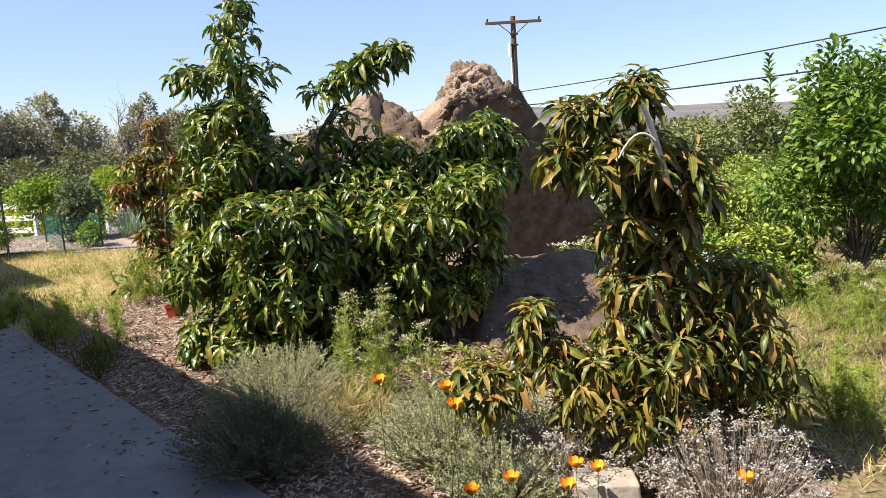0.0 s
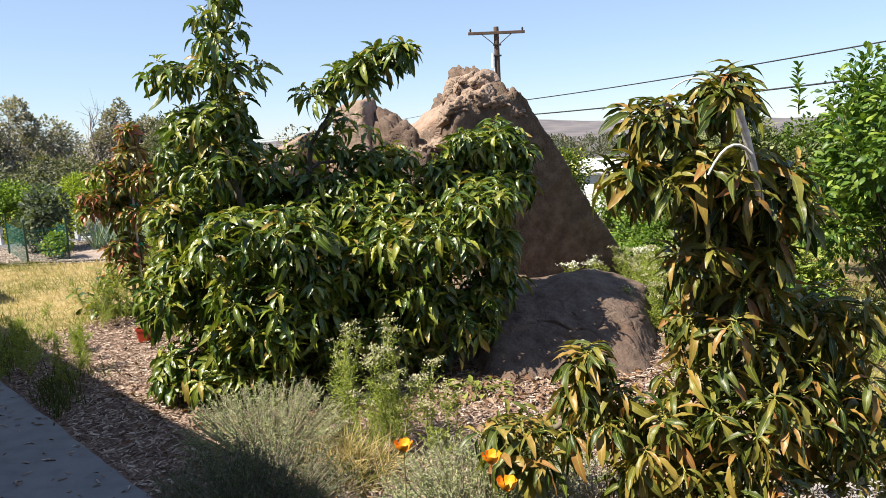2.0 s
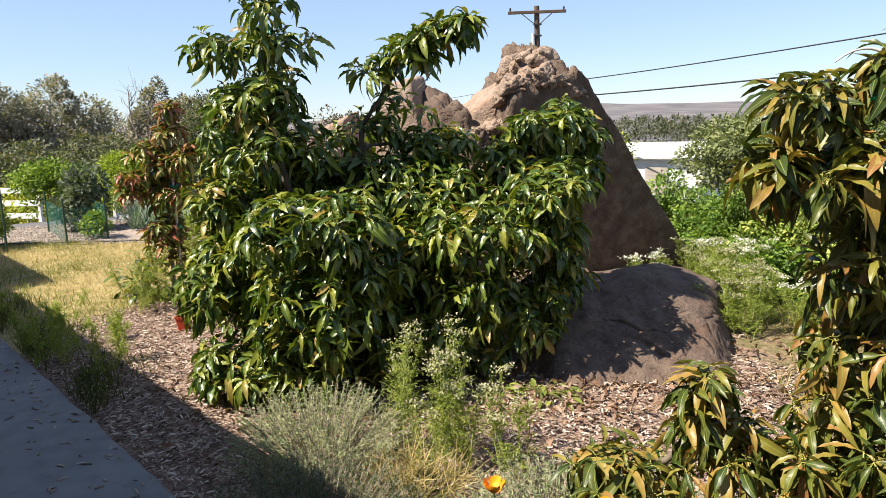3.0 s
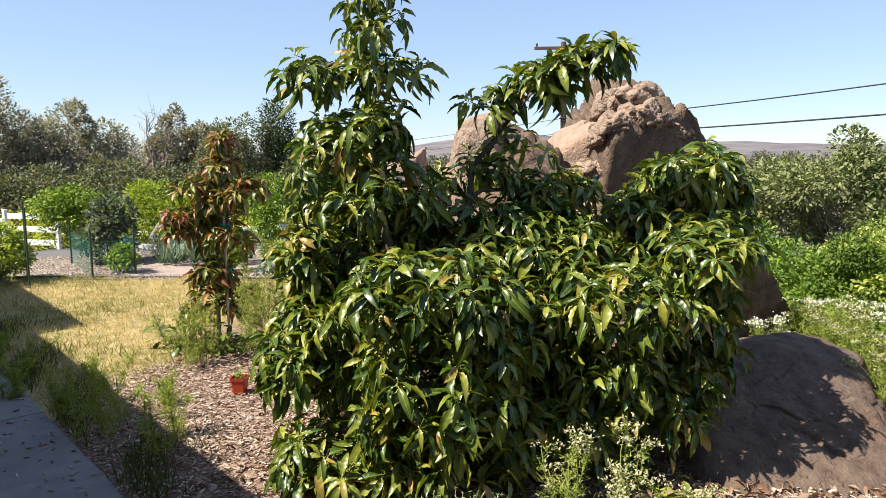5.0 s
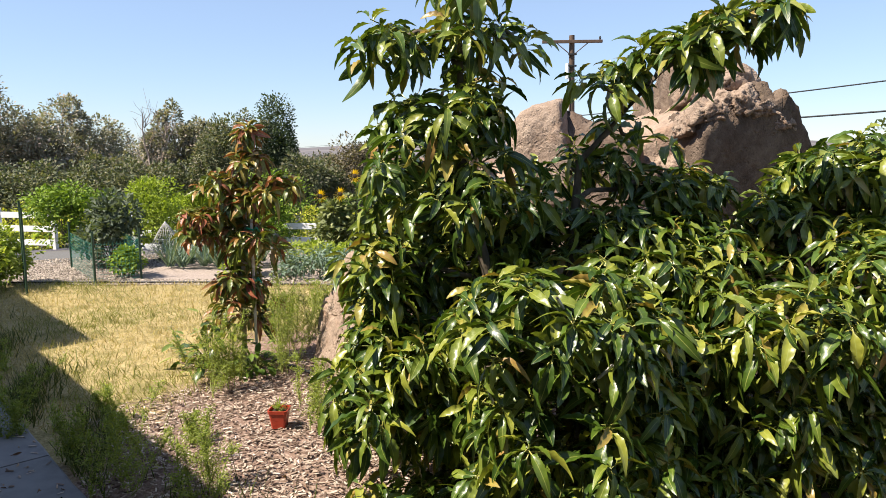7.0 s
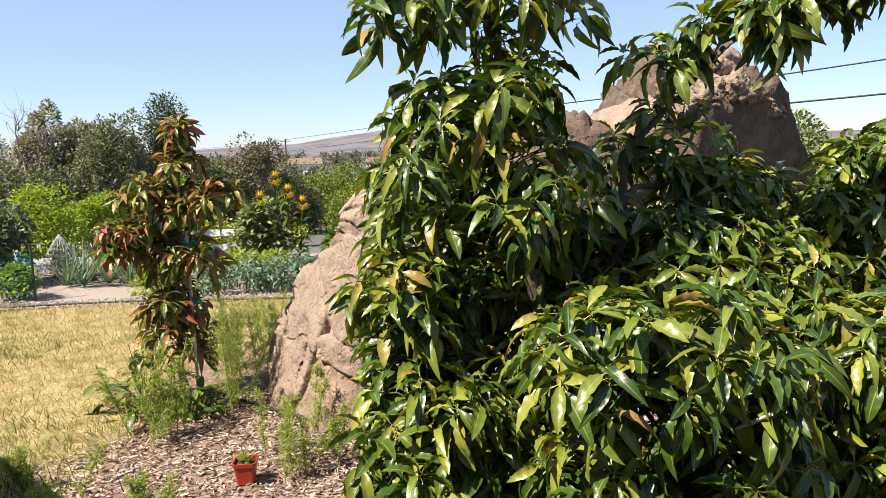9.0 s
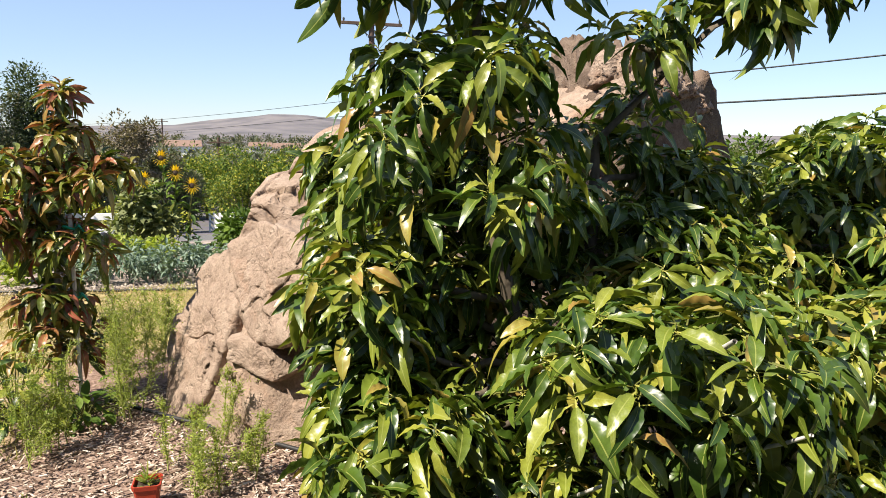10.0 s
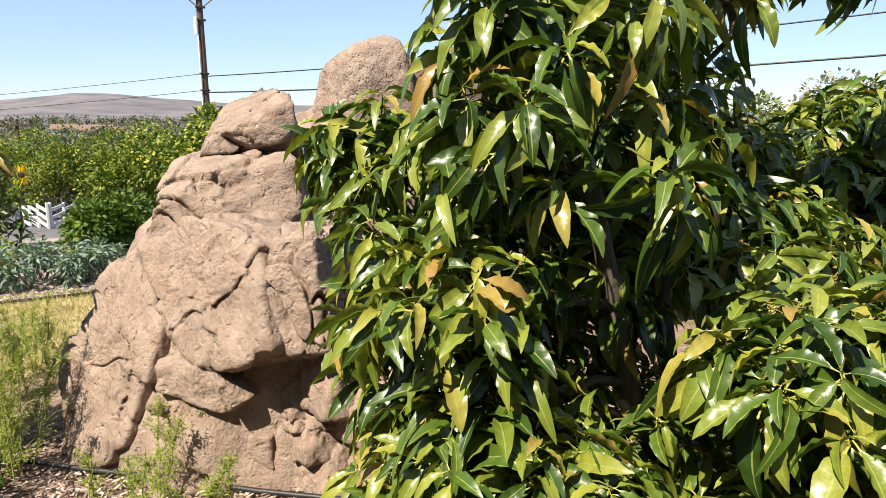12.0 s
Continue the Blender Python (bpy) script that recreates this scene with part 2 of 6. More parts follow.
def box(name, sx, sy, sz, mat, at=(0, 0, 0), bevel=0.004, m=None):
    bm = bmesh.new()
    bmesh.ops.create_cube(bm, size=1, matrix=Matrix.Translation(at) @ (m or Matrix()) @ Matrix.Diagonal((sx, sy, sz, 1)))
    if bevel:
        bmesh.ops.bevel(bm, geom=bm.edges[:], offset=bevel, segments=1, affect="EDGES")
    return bm_mesh(name, bm, mat)


def unit(a):
    return a / np.maximum(np.linalg.norm(a, axis=-1, keepdims=True), 1e-9)


def tubes(lines, sides=6):
    """Tapered tubes: lines of (points, radii). Vertices and quads of all together."""
    vs, fs, n = [], [], 0
    ang = np.linspace(0, 2 * np.pi, sides, endpoint=False)
    for pts, rad in lines:
        pts = np.asarray(pts, float)
        rad = np.broadcast_to(rad, len(pts))
        along = unit(np.gradient(pts, axis=0))
        ref = np.where(np.abs(along[:, 2:3]) > 0.9, (1.0, 0, 0), (0, 0, 1.0))
        a = unit(np.cross(along, ref))
        b = np.cross(along, a)
        ring = pts[:, None] + rad[:, None, None] * (np.cos(ang)[None, :, None] * a[:, None] + np.sin(ang)[None, :, None] * b[:, None])
        vs.append(ring.reshape(-1, 3))
        i = np.arange(len(pts) - 1)[:, None] * sides + n
        k = np.arange(sides)[None]
        k2 = (k + 1) % sides
        fs.append(np.stack([i + k, i + k2, i + sides + k2, i + sides + k], -1).reshape(-1, 4))
        n += len(pts) * sides
    return np.concatenate(vs), np.concatenate(fs)


def bow(a, b, sag, n=6, jit=0.0, rng=np.random):
    """Points of a bent line from a to b that rises by sag in its middle."""
    t = np.linspace(0, 1, n)[:, None]
    p = np.asarray(a) * (1 - t) + np.asarray(b) * t
    p[:, 2] += sag * 4 * (t * (1 - t))[:, 0]
    p[1:-1] += rng.normal(0, jit, p[1:-1].shape) if jit else 0
    return p


def leaf_shape(n=9, width=0.3, droop=0.25, wave=0.025, fold=0.2, turn=0.0, waves=3.5, stalk=0.1, phase=0.0):
    """A leaf of length 1 along +y with a wavy edge, a fold along its rib and a drooping tip."""
    t = np.linspace(0, 1, n)
    k = np.clip((t - stalk) / (1 - stalk), 0, 1)
    half = np.maximum(width / 2 * np.sin(np.pi * k ** 1.02) ** 0.72 * (1 - 0.12 * k), 0.012)
    half[-1] = 0.004
    out, uv = [], []
    for u in (-1, 0, 1):
        z = -droop * t ** 1.8 + fold * abs(u) * half + wave * abs(u) * np.sin(waves * 2 * np.pi * t + phase + 1.3 * u) * (half / half.max())
        x = u * half + turn * t ** 2
        y = t - 0.45 * droop * t ** 2.5
        out.append(np.stack([x, y, z], -1))
        uv.append(np.stack([np.full(n, 0.5 + 0.5 * u), t], -1))
    v, uv = np.concatenate(out), np.concatenate(uv)
    i = np.arange(n - 1)
    f = np.concatenate([np.stack([c * n + i, (c + 1) * n + i, (c + 1) * n + i + 1, c * n + i + 1], -1) for c in (0, 1)])
    return v, f, uv


def frames(p, d, size, roll=None):
    """Matrices that lay a leaf at p along d, its face upwards."""
    y = unit(np.asarray(d, float))
    x = unit(np.cross(y, (0.0, 0.0, 1.0)) + 1e-6)
    z = np.cross(x, y)
    if roll is not None:
        c, s = np.cos(roll)[:, None], np.sin(roll)[:, None]
        x, z = c * x + s * z, c * z - s * x
    m = np.zeros((len(p), 4, 4))
    size = np.asarray(size, float)
    size = size[:, None] if size.ndim < 2 else size
    m[:, :3, 0], m[:, :3, 1], m[:, :3, 2] = x * size[:, :1], y * size[:, -1:], z * size[:, :1]
    m[:, :3, 3], m[:, 3, 3] = p, 1
    return m


def spread(name, shapes, mats, mat):
    """One mesh of many copies of some leaf shapes."""
    vs, fs, us, n = [], [], [], 0
    pick = np.arange(len(mats)) % len(shapes)
    for k, (v, f, uv) in enumerate(shapes):
        m = mats[pick == k]
        if not len(m):
            continue
        w = np.einsum("nij,vj->nvi", m[:, :3, :3], v) + m[:, None, :3, 3]
        vs.append(w.reshape(-1, 3))
        fs.append((f[None] + (np.arange(len(m)) * len(v))[:, None, None]).reshape(-1, f.shape[1]) + n)
        us.append(np.tile(uv, (len(m), 1)))
        n += len(m) * len(v)
    return mesh_of(name, np.concatenate(vs), np.concatenate(fs), mat, np.concatenate(us))


def sphere_points(n, rng, low=-1.0):
    z = rng.uniform(low, 1, n)
    a = rng.uniform(0, 2 * np.pi, n)
    r = np.sqrt(1 - z * z)
    return np.stack([r * np.cos(a), r * np.sin(a), z], -1)


AVO = [leaf_shape(27, w, d, 0.023, f, t, 4.6, 0.13, p) for w, d, f, t, p in ((0.25, 0.35, 0.85, 0.05, 0), (0.28, 0.5, 0.65, -0.08, 1), (0.24, 0.8, 0.95, 0.09, 2), (0.29, 0.45, 0.6, 0.0, 3), (0.25, 1.0, 0.75, -0.07, 4), (0.27, 0.6, 0.85, 0.05, 5))]
SLIM = [leaf_shape(15, w, d, 0.025, f, t, 3.4, 0.12, p) for w, d, f, t, p in ((0.18, 0.4, 0.8, 0.06, 0), (0.21, 0.6, 0.7, -0.1, 1), (0.19, 0.9, 0.9, 0.09, 2), (0.23, 0.5, 0.6, -0.05, 3))]
BROAD = [leaf_shape(8, w, d, 0.012, 0.35, t, 2.0, 0.1, p) for w, d, t, p in ((0.42, 0.2, 0.03, 0), (0.48, 0.35, -0.05, 1), (0.40, 0.1, 0.04, 2))]
BLADE = [(np.array([(-0.5, 0, 0), (0.5, 0, 0), (0.35, 0.55, 0.03), (-0.35, 0.55, 0.03), (0.04, 1, -0.08), (-0.04, 1, -0.08)], float), np.array([(0, 1, 2, 3), (3, 2, 4, 5)]), np.array([(0, 0), (1, 0), (0.9, 0.5), (0.1, 0.5), (0.5, 1), (0.5, 1)], float))]
DIAMOND = [(np.array([(0, 0, 0), (0.28, 0.45, 0.06), (0, 1, -0.1), (-0.28, 0.45, 0.06)], float), np.array([(0, 1, 2, 3)]), np.array([(0.5, 0), (1, 0.5), (0.5, 1), (0, 0.5)], float))]


def whorl_tree(name, label, base, trunks, lobes, size, shapes, kind, seed, near, hang=0.5, singles=300, density=1.0, shoot=0.5, bark=None):
    """A broadleaf tree whose leaves sit in drooping whorls at the ends of its twigs. lobes: centre, radii, number of whorls."""
    rng = np.random.RandomState(seed)
    root = thing(name, label, "tree", *base)
    off = np.array(base, float)
    v, f = tubes([(np.array(p) - off, np.array(r)) for p, r in trunks], 8)
    trunk = part("trunk", mesh_of("trunk", v, f, bark or m_bark), root)
    spine = np.concatenate([np.array(bow(p[i], p[i + 1], 0, 8)) for p, _ in trunks for i in range(len(p) - 1)])
    pos, way, length = [], [], []
    for c, r, n in lobes:
        n = max(3, int(n * density))
        c, r = np.array(c), np.array(r) * np.ones(3)
        q = sphere_points(n, rng, -0.55)
        out = q * np.where(rng.rand(n, 1) < 0.75, rng.uniform(0.78, 1.08, (n, 1)), rng.uniform(0.3, 0.75, (n, 1)))
        tip = c + out * r
        tip[:, 2] = np.maximum(tip[:, 2], 0.06)
        inner = spine[np.argmin(((spine - c) ** 2).sum(1) + 0.6 * np.maximum(spine[:, 2] - c[2], 0))]
        lines, fine = [(bow(inner, c, 0.04, 6, 0.012, rng) - off, np.linspace(0.013, 0.008, 6))], []
        for t, o in zip(tip, q):
            fine.append((bow(c + 0.3 * (t - c), t, 0.25 * np.linalg.norm(t - c) * 0.2, 5, 0.008, rng) - off, np.linspace(0.0034, 0.0018, 5)))
            k = rng.randint(8, 13)
            turn = np.arange(k) * 2.4 + rng.uniform(0, 6)
            axis = unit(o * np.array([0.7, 0.7, 0.3]) + np.array([0, 0, shoot]) + rng.normal(0, 0.15, 3))
            a = unit(np.cross(axis, (0.3, 0.9, 0.1)))
            b = np.cross(axis, a)
            up = rng.uniform(0.0, 0.5, k) + np.linspace(0.0, 0.7, k)
            d = np.cos(turn)[:, None] * a + np.sin(turn)[:, None] * b + up[:, None] * axis
            d[:, 2] -= hang * rng.uniform(0.2, 1.5, k)
            d += rng.normal(0, 0.12, (k, 3))
            pos.append(t - axis * (np.linspace(0.05, 0.0, k) * rng.uniform(0.6, 1.2))[:, None])
            way.append(d)
            length.append(size * rng.uniform(0.8, 1.2, k) * np.linspace(1.1, 0.7, k))
        v, f = tubes(lines, 6)
        limb = part("branch", mesh_of("branch", v, f, m_bark), root)
        v, f = tubes(fine, 4)
        part("twig", mesh_of("twig", v, f, m_twig), limb, kind="stuff")
    pos, way, length = np.concatenate(pos) - off, np.concatenate(way), np.concatenate(length)
    pos[:, 2] = np.maximum(pos[:, 2], 0.03)
    m = frames(pos, way, length, rng.normal(0, 0.5, len(pos)))
    mass, single = m_leaf[kind]
    order = np.argsort(((pos + off - np.array(near)) ** 2).sum(1))
    mine = [mesh_of("leaf", *shapes[k][:2], single, shapes[k][2]) for k in range(len(shapes))]
    for i in order[:singles]:
        ob = part("leaf", mine[i % len(mine)], root)
        ob.matrix_local = Matrix(m[i].tolist())
    rest = order[singles:]
    if len(rest):
        part("foliage", spread("foliage", shapes, m[rest], mass), root, kind="stuff")
    return root


def star_rock(name, label, centre, planes, seed, level=6, soft=14.0, rough=0.05, cracks=(), crag=0.0, mat=None, dents=(), plates=None):
    """A boulder: planes (normal, point) cut a body round its centre, then weathering at three scales and cracks."""
    rng = random.Random(seed)
    bm = bmesh.new()
    bmesh.ops.create_icosphere(bm, subdivisions=level, radius=1)
    c = Vector(centre)
    cut = []
    for nrm, p in planes:
        nn = Vector(nrm).normalized()
        cut.append((nn, max(0.02, nn.dot(Vector(p) - c))))
    shift = Vector((rng.uniform(0, 50), rng.uniform(0, 50), rng.uniform(0, 50)))
    for v in bm.verts:
        u = v.co.normalized()
        w = sum(max(0.0, u.dot(nn) / d) ** soft for nn, d in cut) ** (1 / soft)
        p = u / max(w, 0.2)
        q = p + c + shift
        h = 1.3 * rough * noise.fractal(q * 1.1, 1.0, 2.0, 3) + 0.7 * rough * (0.4 - abs(noise.noise(q * 2.6))) + 0.3 * rough * noise.fractal(q * 8, 0.8, 2.1, 5) - 0.9 * rough * max(0.0, noise.noise(q * 3.4 + Vector((9, 3, 5))) - 0.25)
        top = max(0.0, min(1.0, (p.z + c.z - crag) * 4)) if crag else 0.0
        if top:
            top *= max(0.0, min(1.0, 1.2 - 1.25 * max(0.0, u.dot(cut[0][0]))))
            cd, cp = noise.voronoi(Vector((q.x, q.y, q.z * 1.8)) * 4.5 + 0.35 * noise.noise_vector(q * 4))
            fd, fp = noise.voronoi(Vector((q.x, q.y, q.z * 1.6)) * 12 + 0.4 * noise.noise_vector(q * 9))
            h += top * (0.14 * noise.noise(cp[0] * 2.3) - 0.09 * max(0.0, 1 - (cd[1] - cd[0]) / 0.14) + 0.055 * noise.noise(fp[0] * 3.1) - 0.035 * max(0.0, 1 - (fd[1] - fd[0]) / 0.2) + 0.012 * noise.noise(q * 26))
        for nn, at, wide, deep in cracks:
            g = Vector(nn).normalized()
            s = g.dot(p + c - Vector(at)) + 0.2 * noise.noise(q * 1.9) + 0.05 * noise.noise(q * 7)
            h -= deep * math.exp(-((s / wide) ** 2)) * max(0.0, min(1.2, 0.25 + 2.6 * noise.noise(q * 1.4)))
        if plates:
            dist, near = noise.voronoi((q + 0.12 * noise.noise_vector(q * 2.5) + 0.03 * noise.noise_vector(q * 9)) * plates[0])
            some = max(0.0, min(1.0, 0.5 + 2.5 * noise.noise(q * 1.3 + Vector((4, 8, 1)))))
            h += plates[1] * noise.noise(near[0] * 3.7) * 1.6 - plates[2] * some * max(0.0, 1 - (dist[1] - dist[0]) / 0.06)
            fd, fp = noise.voronoi((q + 0.04 * noise.noise_vector(q * 6)) * plates[0] * 3.4 + Vector((7, 0, 2)))
            h += 0.35 * plates[1] * noise.noise(fp[0] * 2.9) - 0.3 * plates[2] * max(0.0, 1 - (fd[1] - fd[0]) / 0.07) * (1 - some)
        for a, b, wide, deep in dents:
            a, b = Vector(a), Vector(b)
            w = p + c + 0.045 * noise.noise_vector(q * 5) + 0.012 * noise.noise_vector(q * 16)
            k = max(0.0, min(1.0, (w - a).dot(b - a) / (b - a).length_squared))
            off = w - a - (b - a) * k
            gap = (off - u * (0.85 * off.dot(u))).length if off.dot(u) < 0.25 else off.length
            edge = wide * (1.0 + 0.7 * noise.noise(q * 11))
            if gap < 1.2 * edge:
                h -= deep * min(1.0, max(0.0, (1.2 * edge - gap) / (0.8 * edge))) * (0.8 + 0.4 * noise.noise(q * 6))
        v.co = p + u * h
    for fc in bm.faces:
        fc.smooth = True
    ob = thing(name, label, "boulder", *centre, data=bm_mesh(name, bm, mat or m_rock))
    return ob


# ---- ground ----
MID = np.array((-1.2, 2.0))


def land(x, y):
    """Height of the ground: level round the garden, falling to a valley, hills far off."""
    r = np.hypot(x - MID[0], y - MID[1])
    az = np.degrees(np.arctan2(x - MID[0], y - MID[1]))
    z = np.interp(r, [0, 12.0, 13, 16.5, 20, 50, 60, 5000], [0, 0, -0.1, -0.97, -1.4, -4.6, -5, -5])
    bank = np.interp(r, [0, 12.0, 13, 16.5, 20, 30, 45, 60, 5000], [0, 0, -0.1, -0.4, -0.75, -2.2, -4.1, -5, -5])
    z = z + (bank - z) * np.clip((-21 - az) / 6, 0, 1) * np.clip((az + 100) / 20, 0, 1)
    far = np.clip((r - 1300) / 900, 0, 1)
    hill = np.interp(az, [-180, -60, -30, -12, -6, -2, 1, 4, 10, 18, 24, 32, 45, 70, 180], [20, 22, 24, 34, 42, 60, 76, 72, 58, 50, 44, 36, 28, 24, 20])
    wav = np.sin(x * 0.004 + 1.3) * np.cos(y * 0.0031) * 5 + np.sin(x * 0.011) * np.sin(y * 0.009 + 2) * 4 + np.sin(x * 0.027 + y * 0.012) * np.sin(y * 0.019) * 2
    return z + far ** 1.3 * (hill + wav * np.clip(far * 3, 0, 1))


def build_ground():
    rad = np.concatenate([np.linspace(0.4, 14, 60), np.geomspace(14.6, 1250, 60), np.linspace(1290, 2300, 44), np.geomspace(2400, 4600, 8)])
    ang = np.linspace(0, 2 * np.pi, 360, endpoint=False)
    x = MID[0] + rad[:, None] * np.sin(ang)
    y = MID[1] + rad[:, None] * np.cos(ang)
    z = land(x, y) - 0.005
    near = np.clip((14 - rad) / 4, 0, 1)[:, None]
    z += near * 0.012 * (np.sin(x * 3.1) * np.cos(y * 2.7) - 0.6)
    v = np.concatenate([[(MID[0], MID[1], -0.01)], np.stack([x, y, z], -1).reshape(-1, 3)])
    n = len(ang)
    i, k = np.arange(len(rad) - 1)[:, None] * n + 1, np.arange(n)[None]
    k2 = (k + 1) % n
    f = np.stack([i + k, i + n + k, i + n + k2, i + k2], -1).reshape(-1, 4)
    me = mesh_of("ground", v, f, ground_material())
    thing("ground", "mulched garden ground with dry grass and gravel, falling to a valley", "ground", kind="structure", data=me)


build_ground()
R2 = math.sqrt(0.5)


def su(s, u, z=0.0):
    """A place by its distance s out from the house line and u along it."""
    return ((s - u) * R2, (s + u) * R2, z)


walkway = thing("pavement", "grey concrete walkway with worn edges and joints", "pavement", kind="structure")


def build_walkway():
    for k in range(-3, 6):
        u0, u1 = 2.24 + 4 * k + 0.006, 6.24 + 4 * k - 0.006
        bm = bmesh.new()
        n = 40
        rows = []
        for i in range(n + 1):
            u = u0 + (u1 - u0) * i / n
            e = 1.393 + 0.014 * noise.noise(Vector((u * 3, 7, 1))) + 0.007 * noise.noise(Vector((u * 13, 3, 1)))
            rows.append([bm.verts.new(su(s, u, z)) for s, z in ((-0.75, 0.03), (0.6, 0.03), (e - 0.012, 0.03), (e, 0.02), (e + 0.004, -0.08))])
        for a, b in zip(rows, rows[1:]):
            for j in range(4):
                bm.faces.new((a[j], b[j], b[j + 1], a[j + 1]))
        for end in (rows[0], rows[-1]):
            low = [bm.verts.new((v.co.x, v.co.y, -0.08)) for v in (end[0], end[3])]
            bm.faces.new((end[0], end[1], end[2], end[3], low[1], low[0]))
        bmesh.ops.recalc_face_normals(bm, faces=bm.faces)
        part("slab", bm_mesh("slab", bm, m_concrete), walkway)


build_walkway()


# ---- house that shades the walkway ----
def build_house():
    house = thing("house", "tan stucco house wall with a brown tiled eave beside the walkway", "house", kind="structure")
    spin = Matrix.Rotation(radians(135), 4, "Z")

    def block(name, s0, s1, u0, u1, z0, z1, mat):
        me = box(name, u1 - u0, s1 - s0, z1 - z0, mat, bevel=0.01)
        ob = part(name, me, house)
        ob.matrix_local = Matrix.Translation(su((s0 + s1) / 2, (u0 + u1) / 2, (z0 + z1) / 2)) @ spin

    block("wall", -1.15, -0.75, -12, 9.5, -0.1, 2.6, m_wall)
    block("roof", -4.2, EAVE_S, -12.4, 9.5, 2.6, EAVE_Z, m_rooftile)
    block("wall", -1.15, -0.75, 9.52, 20, -0.1, 3.2, m_wall)
    block("roof", -4.2, EAVE_S, 9.52, 20.4, 3.2, EAVE_Z + 0.57, m_rooftile)


EAVE_S, EAVE_Z = -0.17, 2.78
build_house()

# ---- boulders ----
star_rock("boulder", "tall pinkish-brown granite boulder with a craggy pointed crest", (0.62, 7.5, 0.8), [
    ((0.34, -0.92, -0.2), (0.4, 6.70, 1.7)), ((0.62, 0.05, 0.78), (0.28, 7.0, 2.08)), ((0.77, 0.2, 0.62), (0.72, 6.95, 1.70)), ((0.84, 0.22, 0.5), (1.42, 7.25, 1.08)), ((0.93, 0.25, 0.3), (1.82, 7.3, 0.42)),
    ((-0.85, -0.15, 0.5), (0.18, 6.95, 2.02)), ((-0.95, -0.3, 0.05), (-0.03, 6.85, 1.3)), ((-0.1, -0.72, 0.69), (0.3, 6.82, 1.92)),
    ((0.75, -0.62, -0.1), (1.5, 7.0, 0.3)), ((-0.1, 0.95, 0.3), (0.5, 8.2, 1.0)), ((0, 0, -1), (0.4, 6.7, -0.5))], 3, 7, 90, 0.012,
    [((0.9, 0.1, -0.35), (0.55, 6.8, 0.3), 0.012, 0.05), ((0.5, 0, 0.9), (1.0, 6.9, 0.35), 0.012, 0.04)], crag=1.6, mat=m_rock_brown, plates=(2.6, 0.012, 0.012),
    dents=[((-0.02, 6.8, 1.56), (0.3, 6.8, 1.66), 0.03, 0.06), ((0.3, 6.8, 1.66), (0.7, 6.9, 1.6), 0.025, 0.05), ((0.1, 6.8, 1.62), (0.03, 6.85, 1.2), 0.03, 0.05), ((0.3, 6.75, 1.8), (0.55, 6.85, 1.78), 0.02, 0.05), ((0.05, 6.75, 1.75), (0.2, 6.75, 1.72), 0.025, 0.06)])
star_rock("boulder", "sunlit pinkish granite shoulder under the crest", (-0.08, 7.3, 1.0), [
    ((-0.5, -0.12, 0.86), (-0.1, 7.0, 1.66)), ((-0.9, -0.25, 0.3), (-0.3, 7.0, 1.4)), ((-0.2, -0.95, 0.1), (-0.1, 6.86, 1.2)), ((1, 0, 0), (0.3, 7.3, 1.0)), ((0, 1, 0.2), (-0.1, 7.8, 1.0)), ((0, 0, -1), (0, 7.2, -0.2))], 39, 6, 40, 0.03,
    [((0.3, 0.1, 1), (-0.1, 6.9, 1.4), 0.02, 0.06)], plates=(4.0, 0.03, 0.03))
star_rock("boulder", "rough granite shoulder between the tall boulder and the sloping one", (-0.42, 7.2, 0.9), [
    ((-0.9, -0.3, 0.3), (-0.68, 7.0, 1.4)), ((0.9, -0.3, -0.1), (-0.1, 7.0, 1.2)), ((-0.2, -0.95, 0.1), (-0.42, 6.78, 1.1)), ((0, 1, 0.2), (-0.4, 7.7, 1)),
    ((-0.2, -0.3, 0.93), (-0.5, 7.0, 1.68)), ((0, 0, -1), (-0.4, 7.0, -0.2)), ((0.6, -0.05, 0.8), (-0.36, 7.0, 1.6))], 31, 6, 22, 0.05,
    [((0.1, 0.1, 1), (-0.4, 6.8, 1.35), 0.03, 0.1), ((0.6, 0.2, 0.8), (-0.4, 6.8, 1.0), 0.03, 0.08)], crag=1.3, mat=m_rock_dark, plates=(3.0, 0.04, 0.03))
star_rock("boulder", "broad sloping pinkish granite boulder with cracks and hollows", (-1.7, 7.1, 0.4), [
    ((-0.81, -0.48, 0.34), (-2.155, 6.70, 0.38)), ((-0.9, 0.1, 0.38), (-2.47, 7.1, 0.0)), ((-0.35, -0.9, 0.25), (-1.75, 6.3, 0.3)), ((-0.4, -0.35, 0.85), (-1.85, 6.75, 0.98)),
    ((-0.55, 0, 0.83), (-1.88, 6.63, 0.93)), ((-0.15, -0.1, 0.98), (-1.6, 7.0, 1.0)), ((0.9, -0.3, 0.3), (-1.3, 6.6, 0.75)), ((0.55, -0.35, 0.76), (-1.55, 6.7, 0.9)), ((0, 1, 0.2), (-1.7, 8.2, 0.3)), ((0, 0, -1), (-1, 7, -0.3))], 5, 6, 44, 0.03,
    [((0.85, -0.5, 0.2), (-2.3, 6.8, 0.2), 0.012, 0.03)], plates=(1.9, 0.05, 0.05))


